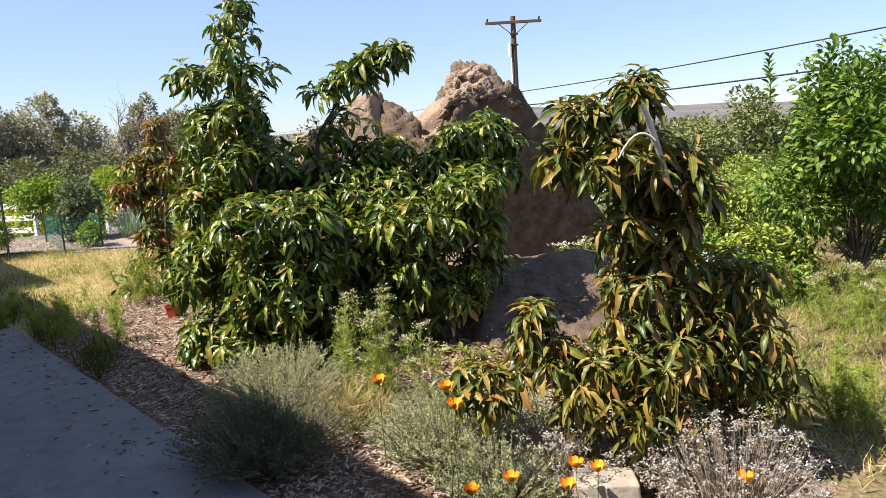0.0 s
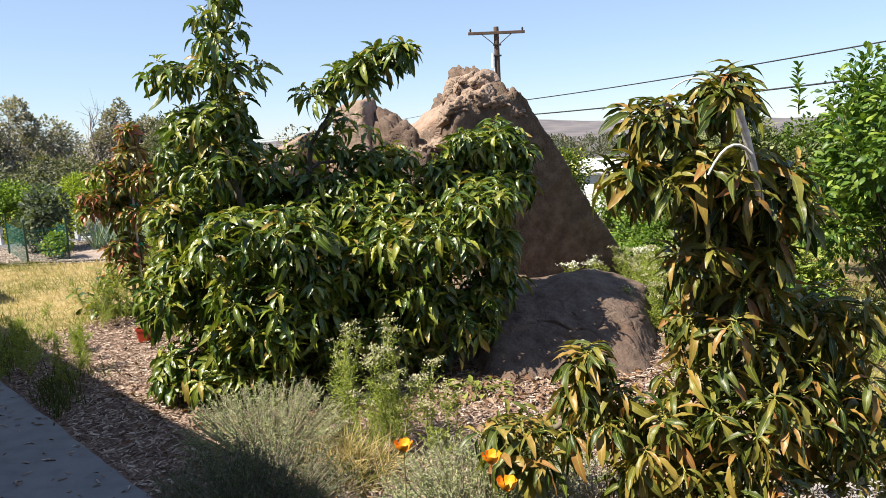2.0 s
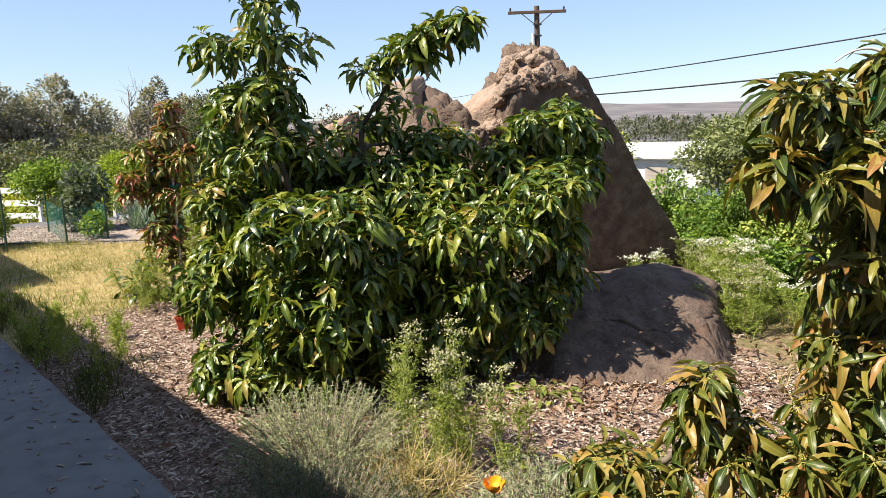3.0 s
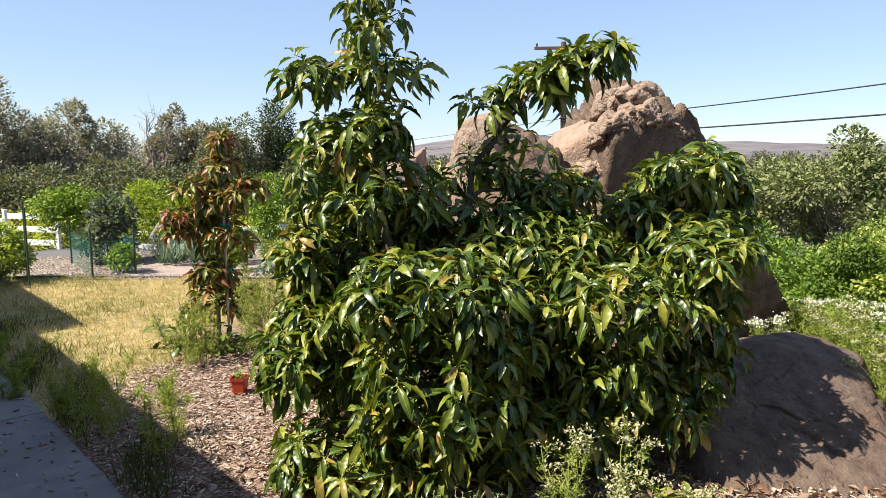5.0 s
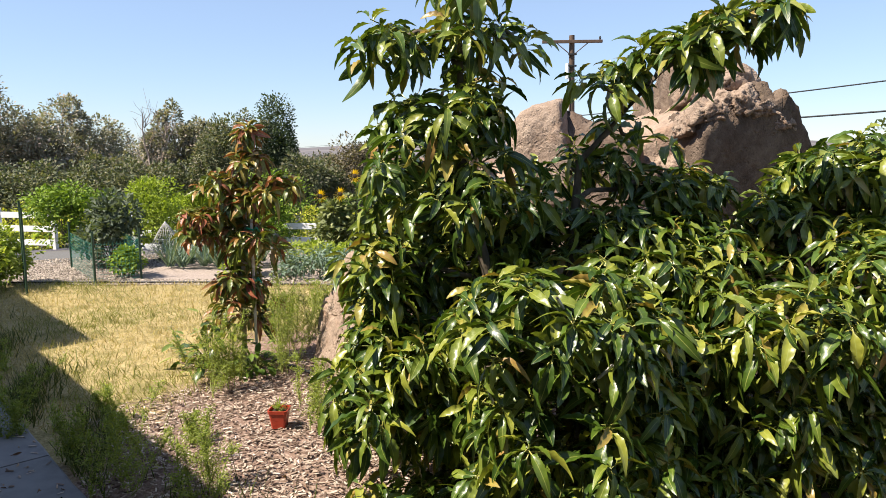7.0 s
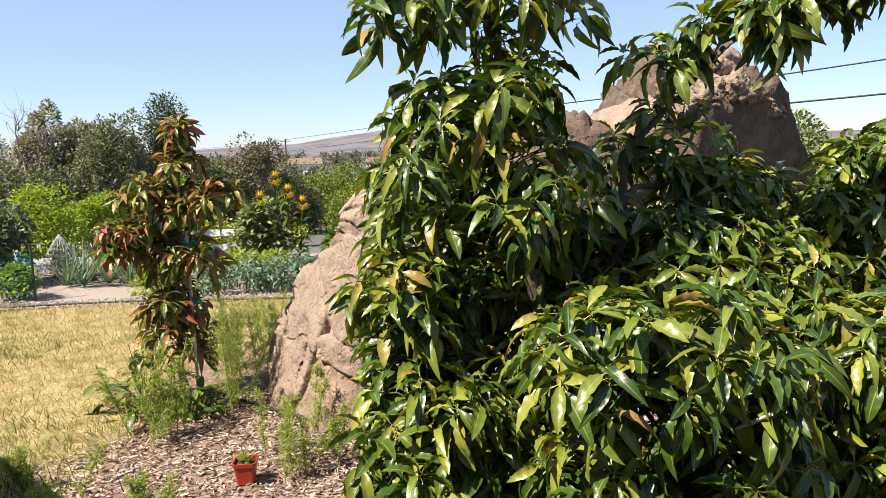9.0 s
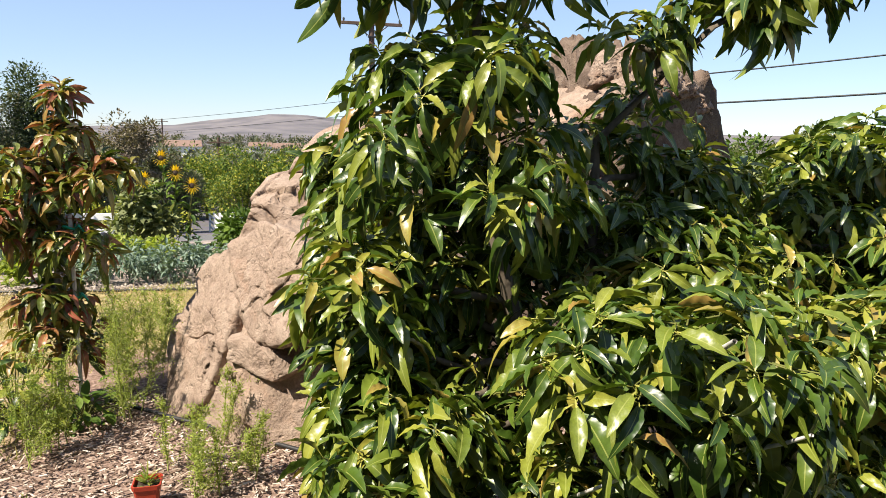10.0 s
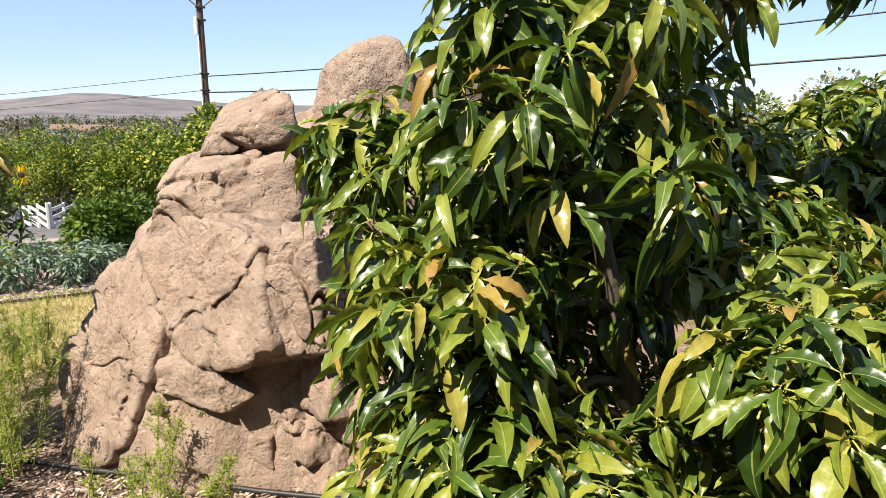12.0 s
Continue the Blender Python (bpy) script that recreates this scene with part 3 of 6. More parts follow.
def face_block(label, corners, proud, seed, soft=26, rough=0.022, tilt=(0, 0, 0)):
    """A weathered block of the boulder's sloping face, parted from its neighbours by open joints."""
    nrm = (Vector((-0.81, -0.48, 0.34)) + Vector(tilt)).normalized()
    pts = [Vector(c) for c in corners]
    mid = sum(pts, Vector()) / len(pts)
    planes = [(nrm, mid + nrm * proud), (-nrm, mid - nrm * 0.45)]
    for a, b in zip(pts, pts[1:] + pts[:1]):
        side = (b - a).cross(nrm).normalized()
        if side.dot(mid - a) > 0:
            side = -side
        planes.append(((side + nrm * 0.1).normalized(), (a + b) / 2 + side * 0.008))
    star_rock("boulder", label, mid - nrm * 0.12, planes, seed, 6, soft, rough, plates=(4.2, 0.03, 0.04))


face_block("smooth bulging block of pinkish granite over a curved joint", [(-2.12, 6.9, 0.89), (-1.94, 6.71, 1.05), (-1.82, 6.51, 1.04), (-1.74, 6.31, 0.96), (-1.78, 6.13, 0.61), (-1.98, 6.4, 0.51), (-2.08, 6.65, 0.63)], 0.012, 41, 26, 0.03, tilt=(0, 0, -0.05))
face_block("rounded block of granite under the curved joint", [(-2.09, 6.49, 0.57), (-1.98, 6.41, 0.49), (-1.75, 6.23, 0.52), (-1.67, 6.17, 0.47), (-1.71, 6.2, 0.27), (-1.82, 6.29, 0.3), (-1.9, 6.34, 0.32), (-2.04, 6.45, 0.21), (-2.17, 6.54, 0.19)], 0.03, 42, 26, 0.035, tilt=(0.21, -0.32, -0.25))
face_block("long sloping slab of pinkish granite with a rough edge", [(-2.28, 7.06, 0.73), (-2.14, 6.93, 0.88), (-2.09, 6.66, 0.6), (-2.26, 6.62, 0.14), (-2.44, 6.86, -0.05), (-2.5, 7.15, 0.3)], 0.0, 43, 40, 0.03)
face_block("upright block of granite beside a deep joint", [(-1.74, 6.23, 0.98), (-1.61, 6.13, 1.0), (-1.56, 6.1, 0.6), (-1.74, 6.22, 0.56)], 0.005, 44, 26, 0.03, tilt=(0.15, -0.25, -0.2))
face_block("low weathered block at the boulder's foot", [(-2.19, 6.56, 0.17), (-2.04, 6.45, 0.18), (-1.9, 6.34, 0.28), (-1.79, 6.26, 0.22), (-1.78, 6.25, -0.06), (-2.3, 6.65, -0.06)], -0.01, 45, 30, 0.04, tilt=(0.21, -0.32, -0.25))
for k, (x, y, z, r) in enumerate([(0.07, 6.76, 1.68, 0.08), (0.15, 6.7, 1.76, 0.09), (0.3, 6.74, 1.8, 0.1), (0.46, 6.75, 1.76, 0.09), (0.6, 6.83, 1.68, 0.08), (-0.17, 6.89, 1.36, 0.1), (-0.13, 6.86, 1.2, 0.11), (-0.05, 6.83, 1.06, 0.1), (-0.02, 6.82, 1.42, 0.09), (0.16, 6.88, 1.92, 0.1), (0.3, 6.9, 1.9, 0.1)]):
    star_rock("boulder", "jagged lump of weathered pinkish granite on the crest", (x, y, z), [
        ((-1, -0.4, 0.2), (x - r, y, z)), ((1, -0.2, 0.3), (x + r * 1.1, y, z)), ((0.1, -1, -0.2), (x, y - r * 0.85, z)), ((0, 1, 0), (x, y + r * 1.5, z)), ((-0.3, -0.2, 1), (x, y, z + r * 0.7)), ((0.1, -0.3, -1), (x, y, z - r * 0.8)), ((0.5, -0.7, 0.5), (x + r * 0.4, y - r * 0.5, z + r * 0.4))], 80 + k, 5, 20, 0.06, plates=(9.0, 0.045, 0.045))
star_rock("boulder", "broad pinkish granite base under the knob", (-0.95, 7.55, 0.7), [
    ((-0.8, -0.5, 0.3), (-1.35, 7.4, 0.9)), ((1, -0.2, 0.2), (-0.45, 7.4, 0.9)), ((-0.1, -1, 0.15), (-0.95, 7.15, 0.8)), ((0, 1, 0.1), (-0.9, 8.1, 0.8)),
    ((-0.25, -0.1, 0.95), (-0.95, 7.5, 1.42)), ((0, 0, -1), (-0.9, 7.5, -0.2))], 34, 6, 14, 0.05, [((0.1, 0.1, 1), (-1.0, 7.3, 1.1), 0.03, 0.1)], plates=(2.2, 0.04, 0.03))
star_rock("boulder", "rounded knob of pinkish granite resting on the larger boulder", (-0.84, 7.3, 1.54), [
    ((-1, -0.2, 0.1), (-1.06, 7.3, 1.58)), ((1, -0.3, 0.2), (-0.66, 7.3, 1.58)), ((-0.3, -1, 0.1), (-0.84, 7.1, 1.58)), ((0, 1, 0.1), (-0.84, 7.55, 1.58)),
    ((-0.1, -0.2, 1), (-0.84, 7.3, 1.86)), ((0, 0, -1), (-0.84, 7.3, 1.1)), ((-0.6, 0, 0.8), (-1.0, 7.3, 1.77))], 8, 6, 10, 0.045)
star_rock("boulder", "flat ledge of pinkish granite lying on the larger boulder", (-1.6, 7.38, 1.33), [
    ((-0.85, 0.2, 0.45), (-1.79, 7.2, 1.29)), ((1, -0.1, 0.1), (-1.34, 7.3, 1.33)), ((-0.3, -1, 0.1), (-1.6, 7.14, 1.33)), ((-0.3, 1, 0.1), (-1.6, 7.75, 1.3)),
    ((-0.42, -0.12, 0.9), (-1.65, 7.3, 1.4)), ((0.1, -0.3, -0.95), (-1.65, 7.2, 1.255))], 9, 6, 34, 0.035, [((0.2, 0.1, 1), (-1.6, 7.3, 1.33), 0.012, 0.05)], plates=(3.4, 0.03, 0.03))
star_rock("boulder", "small slab of granite wedged under a flat ledge", (-1.7, 7.3, 1.13), [
    ((-0.9, 0.2, 0.25), (-1.83, 7.15, 1.13)), ((1, -0.1, 0.2), (-1.5, 7.3, 1.15)), ((-0.2, -1, 0.12), (-1.7, 7.08, 1.14)), ((0, 1, 0.1), (-1.7, 7.6, 1.1)),
    ((-0.45, -0.2, 0.87), (-1.72, 7.2, 1.2)), ((0, -0.1, -1), (-1.7, 7.2, 0.98))], 35, 6, 30, 0.035, plates=(4.0, 0.03, 0.03))
star_rock("boulder", "thick layered ledge of pinkish granite lying on the larger boulder", (-1.82, 7.3, 1.0), [
    ((-0.88, 0.35, 0.3), (-2.04, 7.1, 0.96)), ((1, -0.1, 0.1), (-1.4, 7.3, 1.0)), ((-0.35, -1, 0.2), (-1.85, 6.98, 1.02)), ((-0.2, 1, 0.1), (-1.8, 7.7, 1.0)),
    ((-0.5, -0.2, 0.85), (-1.95, 7.2, 1.12)), ((-0.2, -0.1, 0.97), (-1.75, 7.2, 1.2)), ((0, -0.1, -1), (-1.85, 7.2, 0.72))], 33, 6, 34, 0.04, [((0.15, 0.1, 1), (-1.9, 7.1, 1.03), 0.014, 0.05), ((0.1, 0.1, 1), (-1.9, 7.1, 0.93), 0.012, 0.05)], plates=(4.0, 0.04, 0.03))
star_rock("boulder", "wedge of shaded reddish granite behind the hollow", (-1.1, 7.2, 0.9), [
    ((-0.8, -0.4, 0.45), (-1.3, 7.1, 0.95)), ((1, -0.2, 0.1), (-0.8, 7.1, 1.0)), ((-0.1, -1, 0.2), (-1.1, 7.02, 0.9)), ((0, 1, 0.1), (-1.1, 7.5, 0.9)),
    ((-0.25, -0.3, 0.92), (-1.1, 7.2, 1.1)), ((0.1, 0, -1), (-1.1, 7.2, 0.5))], 36, 5, 14, 0.05)
star_rock("boulder", "low grey-brown boulder in front of the tall one", (0.68, 5.25, 0.06), [
    ((-0.72, -0.35, 0.6), (0.12, 4.9, 0.05)), ((0.8, -0.35, 0.5), (1.22, 4.95, 0.02)), ((0.02, -0.5, 0.87), (0.66, 4.62, 0.0)), ((0.3, -0.2, 0.93), (0.95, 5.3, 0.33)),
    ((0, 1, 0.3), (0.7, 5.95, 0.2)), ((0, 0, -1), (0.7, 5.4, -0.25)), ((-0.1, 0, 1), (0.7, 5.5, 0.41))], 12, 7, 18, 0.05, [((0.3, 0.2, 1), (0.9, 5.0, 0.12), 0.02, 0.06)], mat=m_rock_dark, plates=(2.8, 0.03, 0.018))
for k, (x, y, z, r) in enumerate([(-1.66, 6.36, 0.06, 0.14), (-1.5, 6.25, 0.1, 0.18), (-1.25, 6.15, 0.16, 0.22), (-1.56, 6.28, 0.24, 0.13), (-1.36, 6.2, 0.34, 0.16), (-1.62, 6.26, 0.0, 0.09), (-1.4, 6.1, 0.02, 0.1), (-1.1, 6.1, 0.38, 0.18), (-1.46, 6.3, 0.46, 0.15), (-1.6, 6.36, 0.36, 0.1)]):
    star_rock("boulder", "crumbling reddish-brown rock at the foot of the boulder", (x, y, z), [
        ((-1, -0.3, 0.2), (x - r, y, z)), ((1, 0.1, 0.2), (x + r, y, z)), ((0.2, -1, 0.3), (x, y - r * 0.9, z)), ((0, 1, 0), (x, y + r, z)), ((0.1, -0.3, 1), (x, y, z + r * 0.7)), ((0, 0, -1), (x, y, z - r)), ((-0.6, -0.6, 0.6), (x - r * 0.45, y - r * 0.45, z + r * 0.4))], 20 + k, 5, 22, 0.04, plates=(6.0, 0.03, 0.03))

# ---- avocado trees ----
whorl_tree("avocado_tree", "bushy green avocado tree with drooping glossy leaves on mulch", (-0.95, 4.9, 0), [
    ([(-0.95, 4.9, -0.05), (-0.98, 4.9, 0.3), (-1.2, 4.88, 0.7), (-1.38, 4.9, 1.4), (-1.4, 4.9, 2.3)], [0.045, 0.04, 0.03, 0.018, 0.006]),
    ([(-0.98, 4.9, 0.3), (-0.95, 5.05, 0.9), (-0.9, 5.15, 1.45), (-0.62, 4.97, 1.8), (-0.32, 4.83, 1.98)], [0.035, 0.025, 0.016, 0.011, 0.005]),
    ([(-0.95, 4.9, 0.2), (-0.4, 5.0, 0.7), (0.05, 5.25, 1.2)], [0.03, 0.022, 0.01]),
    ([(-0.96, 4.9, 0.15), (-1.0, 4.6, 0.5), (-1.05, 4.4, 0.85)], [0.025, 0.018, 0.008]),
    ([(-0.95, 4.9, 0.1), (-0.5, 4.75, 0.4), (-0.2, 4.7, 0.8)], [0.025, 0.018, 0.008])], [
    ((-1.38, 4.9, 2.32), (0.14, 0.14, 0.2), 10), ((-1.37, 4.9, 2.1), (0.2, 0.19, 0.1), 8), ((-1.64, 4.88, 1.9), (0.15, 0.18, 0.09), 10), ((-1.17, 4.9, 1.9), (0.15, 0.18, 0.11), 5), ((-1.42, 4.9, 1.84), (0.2, 0.26, 0.14), 13), ((-1.45, 4.9, 1.62), (0.28, 0.28, 0.13), 30), ((-1.42, 4.9, 1.38), (0.34, 0.34, 0.2), 48),
    ((-1.28, 5.12, 1.05), (0.3, 0.26, 0.34), 58), ((-1.42, 4.95, 0.62), (0.36, 0.34, 0.34), 74), ((-1.35, 4.55, 0.2), (0.45, 0.3, 0.16), 70), ((-1.6, 4.72, 0.72), (0.2, 0.24, 0.2), 30),
    ((-0.3, 4.82, 1.98), (0.09, 0.12, 0.06), 9), ((-0.42, 4.85, 1.92), (0.14, 0.15, 0.08), 15), ((-0.6, 4.93, 1.86), (0.15, 0.15, 0.09), 15), ((-0.82, 5.05, 1.74), (0.14, 0.14, 0.1), 8), ((-0.68, 5.25, 1.56), (0.18, 0.16, 0.11), 7), ((-0.92, 5.25, 1.4), (0.26, 0.22, 0.15), 14),
    ((-0.5, 5.3, 1.33), (0.26, 0.2, 0.11), 22), ((-0.9, 5.1, 1.1), (0.4, 0.3, 0.2), 52), ((-0.4, 5.1, 1.0), (0.4, 0.28, 0.22), 54), ((-0.62, 4.72, 0.72), (0.3, 0.26, 0.24), 44), ((-0.4, 4.78, 0.25), (0.4, 0.3, 0.2), 50), ((0.0, 4.85, 0.4), (0.24, 0.26, 0.28), 40), ((-1.0, 4.5, 0.25), (0.4, 0.28, 0.2), 44),
    ((0.26, 5.3, 1.42), (0.28, 0.26, 0.15), 56), ((0.42, 5.3, 1.2), (0.15, 0.2, 0.2), 24), ((0.08, 5.2, 1.1), (0.34, 0.32, 0.26), 70), ((-1.05, 4.4, 0.97), (0.36, 0.3, 0.16), 76),
    ((-1.0, 4.42, 0.55), (0.38, 0.33, 0.33), 80), ((-0.22, 4.74, 0.87), (0.36, 0.3, 0.18), 70), ((-0.3, 4.8, 0.48), (0.4, 0.3, 0.3), 56),
    ((-0.62, 5.1, 1.05), (0.4, 0.3, 0.22), 50), ((-0.7, 4.8, 0.35), (0.45, 0.34, 0.26), 60), ((0.15, 5.0, 0.65), (0.25, 0.25, 0.35), 40), ((0.2, 4.95, 1.05), (0.2, 0.2, 0.2), 40), ((0.18, 4.95, 0.78), (0.2, 0.2, 0.2), 34), ((0.18, 4.7, 1.08), (0.2, 0.15, 0.1), 22), ((-0.4, 5.18, 1.18), (0.22, 0.2, 0.12), 24),
    ((-1.7, 4.88, 1.02), (0.17, 0.2, 0.16), 24), ((-1.72, 4.9, 0.78), (0.16, 0.18, 0.1), 17), ((-1.62, 5.2, 0.95), (0.24, 0.26, 0.3), 44), ((-1.6, 5.45, 1.28), (0.2, 0.24, 0.2), 36), ((-1.6, 5.15, 0.5), (0.24, 0.28, 0.25), 38), ((-1.5, 5.3, 0.22), (0.35, 0.3, 0.2), 40), ((-1.66, 4.65, 0.6), (0.2, 0.22, 0.25), 28)],
    0.142, AVO, "green", 11, (-1.7, 4.0, 1.2), hang=0.48, density=0.98, shoot=0.9)
whorl_tree("avocado_tree", "young avocado tree with narrow bronze-green drooping leaves beside grey shrubs", (0.85, 2.85, 0), [
    ([(0.85, 2.85, -0.05), (0.86, 2.82, 0.5), (0.82, 2.75, 1.0), (0.77, 2.65, 1.5)], [0.03, 0.025, 0.018, 0.006]),
    ([(0.85, 2.85, 0.2), (1.05, 2.85, 0.45), (1.25, 2.85, 0.6)], [0.02, 0.014, 0.006]),
    ([(0.85, 2.85, 0.15), (0.6, 2.8, 0.4), (0.4, 2.8, 0.55)], [0.02, 0.014, 0.006])], [
    ((0.77, 2.62, 1.55), (0.08, 0.08, 0.06), 6), ((0.57, 2.65, 1.47), (0.09, 0.09, 0.06), 6), ((0.78, 2.68, 1.29), (0.24, 0.2, 0.1), 16), ((0.48, 2.65, 1.33), (0.07, 0.07, 0.05), 4),
    ((0.93, 2.7, 1.22), (0.14, 0.14, 0.1), 8), ((0.82, 2.75, 1.08), (0.2, 0.18, 0.18), 14), ((0.82, 2.75, 0.85), (0.19, 0.18, 0.18), 12), ((1.18, 2.8, 0.83), (0.17, 0.15, 0.09), 8),
    ((0.88, 2.75, 0.6), (0.28, 0.25, 0.18), 18), ((1.2, 2.85, 0.56), (0.22, 0.22, 0.22), 16), ((1.28, 2.85, 0.32), (0.2, 0.22, 0.22), 14), ((0.72, 2.75, 0.43), (0.28, 0.22, 0.18), 16),
    ((0.42, 2.78, 0.52), (0.15, 0.16, 0.17), 10), ((0.38, 2.75, 0.72), (0.05, 0.05, 0.06), 3), ((0.18, 2.8, 0.42), (0.16, 0.15, 0.1), 9), ((0.82, 2.7, 0.3), (0.3, 0.2, 0.16), 12)],
    0.125, SLIM, "bronze", 12, (0.6, 2.2, 1.2), hang=0.65, density=2.6, shoot=0.7)
whorl_tree("avocado_tree", "slim young avocado tree with reddish-brown new leaves tied to a stake", (-3.02, 7.1, 0), [
    ([(-3.02, 7.1, -0.05), (-3.0, 7.1, 0.7), (-2.95, 7.1, 1.3), (-2.92, 7.1, 1.68)], [0.02, 0.016, 0.012, 0.005])], [
    ((-2.92, 7.1, 1.64), (0.05, 0.05, 0.06), 4), ((-2.92, 7.1, 1.46), (0.1, 0.1, 0.08), 5), ((-3.14, 7.1, 1.3), (0.16, 0.15, 0.07), 7), ((-2.74, 7.1, 1.26), (0.2, 0.18, 0.09), 10), ((-2.95, 7.1, 1.22), (0.14, 0.14, 0.1), 8), ((-3.2, 7.08, 1.08), (0.2, 0.16, 0.08), 10),
    ((-3.3, 7.06, 0.96), (0.14, 0.12, 0.07), 6), ((-2.95, 7.1, 0.9), (0.24, 0.2, 0.14), 13), ((-3.02, 7.1, 0.62), (0.18, 0.16, 0.13), 10), ((-3.0, 7.08, 0.36), (0.22, 0.18, 0.14), 9)],
    0.145, AVO, "red", 13, (-2.4, 6, 1), hang=0.35, singles=300, density=1.9, shoot=0.9, bark=m_wash)


# ---- far and middle trees and shrubs ----
def bearing(az, d):
    a = radians(az)
    x, y = -1.25 + d * math.sin(a), 2.0 + d * math.cos(a)
    return x, y, float(land(np.array(x), np.array(y)))


def shrub(name, label, category, x, y, z, wide, tall, n, leaf, mat, seed, trunk=0.0, clumps=14, bark=None, shape=DIAMOND, low=0.1, gap=0.35, cone=0.0, group="", lean=0.0):
    """A shrub or tree: trunk with limbs, and a crown of many small leaves gathered in uneven clumps."""
    rng = np.random.RandomState(seed)
    root = thing(name, label, category, x, y, z, group)
    cz = trunk + (tall - trunk) * 0.5
    half = (tall - trunk) * 0.5
    q = sphere_points(clumps, rng, -0.9) * rng.uniform(0.35, 0.85, (clumps, 1))
    cen = q * np.array([wide / 2, wide / 2, half])
    if cone:
        cen[:, :2] *= (1 - cone * (cen[:, 2:3] / half * 0.5 + 0.5))
    cen[:, 2] += cz
    cen[:, 0] += lean * cen[:, 2]
    stems = [(bow((rng.normal(0, 0.02), rng.normal(0, 0.02), -0.05), (0, 0, max(trunk, low * tall) + 0.2 * half), 0, 5, 0.03 * wide * 0.3, rng), np.linspace(0.025, 0.014, 5) * tall * 0.8)]
    for c in cen:
        stems.append((bow((0, 0, max(trunk * 0.8, low * tall * 0.5)), c, 0.1 * half, 6, 0.02 * wide, rng), np.linspace(0.012, 0.003, 6) * tall * 0.8 * min(1.0, (12 / clumps) ** 0.8)))
    v, f = tubes(stems, 5)
    part("trunk", mesh_of("trunk", v, f, bark or m_oldbark), root)
    each = rng.multinomial(n, rng.dirichlet(np.full(clumps, 5.0)))
    pos, way = [], []
    for c, k in zip(cen, each):
        o = sphere_points(k, rng)
        r = np.array([wide, wide, half * 2]) * gap * rng.uniform(0.6, 1.1) * 0.6
        pos.append(c + o * r * rng.uniform(0.35, 1.0, (k, 1)) ** 0.6)
        way.append(o + rng.normal(0, 0.5, (k, 3)))
    pos, way = np.concatenate(pos), np.concatenate(way)
    pos[:, 2] = np.maximum(pos[:, 2], 0.02)
    part("crown", spread("crown", shape, frames(pos, way, leaf * rng.uniform(0.6, 1.4, len(pos)), rng.uniform(-1, 1, len(pos))), mat), root, kind="stuff")
    return root


def foliage(name, dark, light, warm=None, rough=0.6, glow=0.2):
    return leaf_material(name, [(0.0, dark), (0.6, tuple((a + b) / 2 for a, b in zip(dark, light))), (1.0, warm or light)], rough, 0.25, glow)


# Gum, far woodland, conifer and dark scrub colours are lightened for distance haze.
f_grey = foliage("grey gum foliage", (0.170, 0.174, 0.135), (0.36, 0.345, 0.285), (0.43, 0.345, 0.295))
f_olive = foliage("olive scrub foliage", (0.113, 0.140, 0.056), (0.269, 0.291, 0.135))
f_far = foliage("far woodland foliage", (0.055, 0.068, 0.045), (0.135, 0.15, 0.092), (0.17, 0.145, 0.105))
f_dark = foliage("dark conifer foliage", (0.040, 0.060, 0.030), (0.095, 0.122, 0.058))
f_lime = foliage("lime foliage", (0.080, 0.150, 0.016), (0.245, 0.335, 0.040))
f_yellow = foliage("yellow hedge foliage", (0.261, 0.297, 0.036), (0.617, 0.581, 0.083))
f_mid = foliage("mid green foliage", (0.046, 0.091, 0.014), (0.129, 0.193, 0.026))
f_fruit = foliage("fruit tree foliage", (0.060, 0.126, 0.019), (0.180, 0.282, 0.036), (0.264, 0.348, 0.054), rough=0.4, glow=0.25)
f_pome = foliage("dark fruit tree foliage", (0.045, 0.10, 0.018), (0.15, 0.24, 0.038), (0.25, 0.33, 0.06), rough=0.4, glow=0.22)
f_leafy = foliage("garden shrub foliage", (0.119, 0.184, 0.033), (0.340, 0.420, 0.087), (0.477, 0.472, 0.114))
f_fennel = foliage("fennel foliage", (0.139, 0.197, 0.025), (0.344, 0.410, 0.061), glow=0.35)
f_artichoke = foliage("artichoke foliage", (0.06, 0.085, 0.055), (0.17, 0.20, 0.14))
f_scrub = foliage("dark scrub foliage", (0.066, 0.082, 0.042), (0.185, 0.20, 0.11), (0.23, 0.205, 0.135))
f_brown = foliage("brownish scrub foliage", (0.10, 0.085, 0.06), (0.24, 0.20, 0.145))
f_silver = foliage("silver foliage", (0.119, 0.158, 0.112), (0.264, 0.304, 0.238))
f_sage = foliage("sage shrub foliage", (0.190, 0.228, 0.118), (0.415, 0.470, 0.270), (0.45, 0.43, 0.25))
f_dusk = foliage("dark green mound foliage", (0.050, 0.072, 0.032), (0.150, 0.185, 0.090), (0.20, 0.19, 0.11))
f_dry = foliage("dry lavender foliage", (0.205, 0.172, 0.129), (0.446, 0.403, 0.343), (0.446, 0.360, 0.257))
f_spent = foliage("spent lavender flower", (0.26, 0.24, 0.25), (0.52, 0.49, 0.51))
f_weed = foliage("fresh weed foliage", (0.146, 0.205, 0.030), (0.360, 0.395, 0.095), glow=0.4)
f_straw = foliage("straw", (0.310, 0.236, 0.096), (0.517, 0.421, 0.207))
f_orange = foliage("citrus foliage", (0.036, 0.078, 0.010), (0.185, 0.255, 0.030), (0.40, 0.37, 0.060))

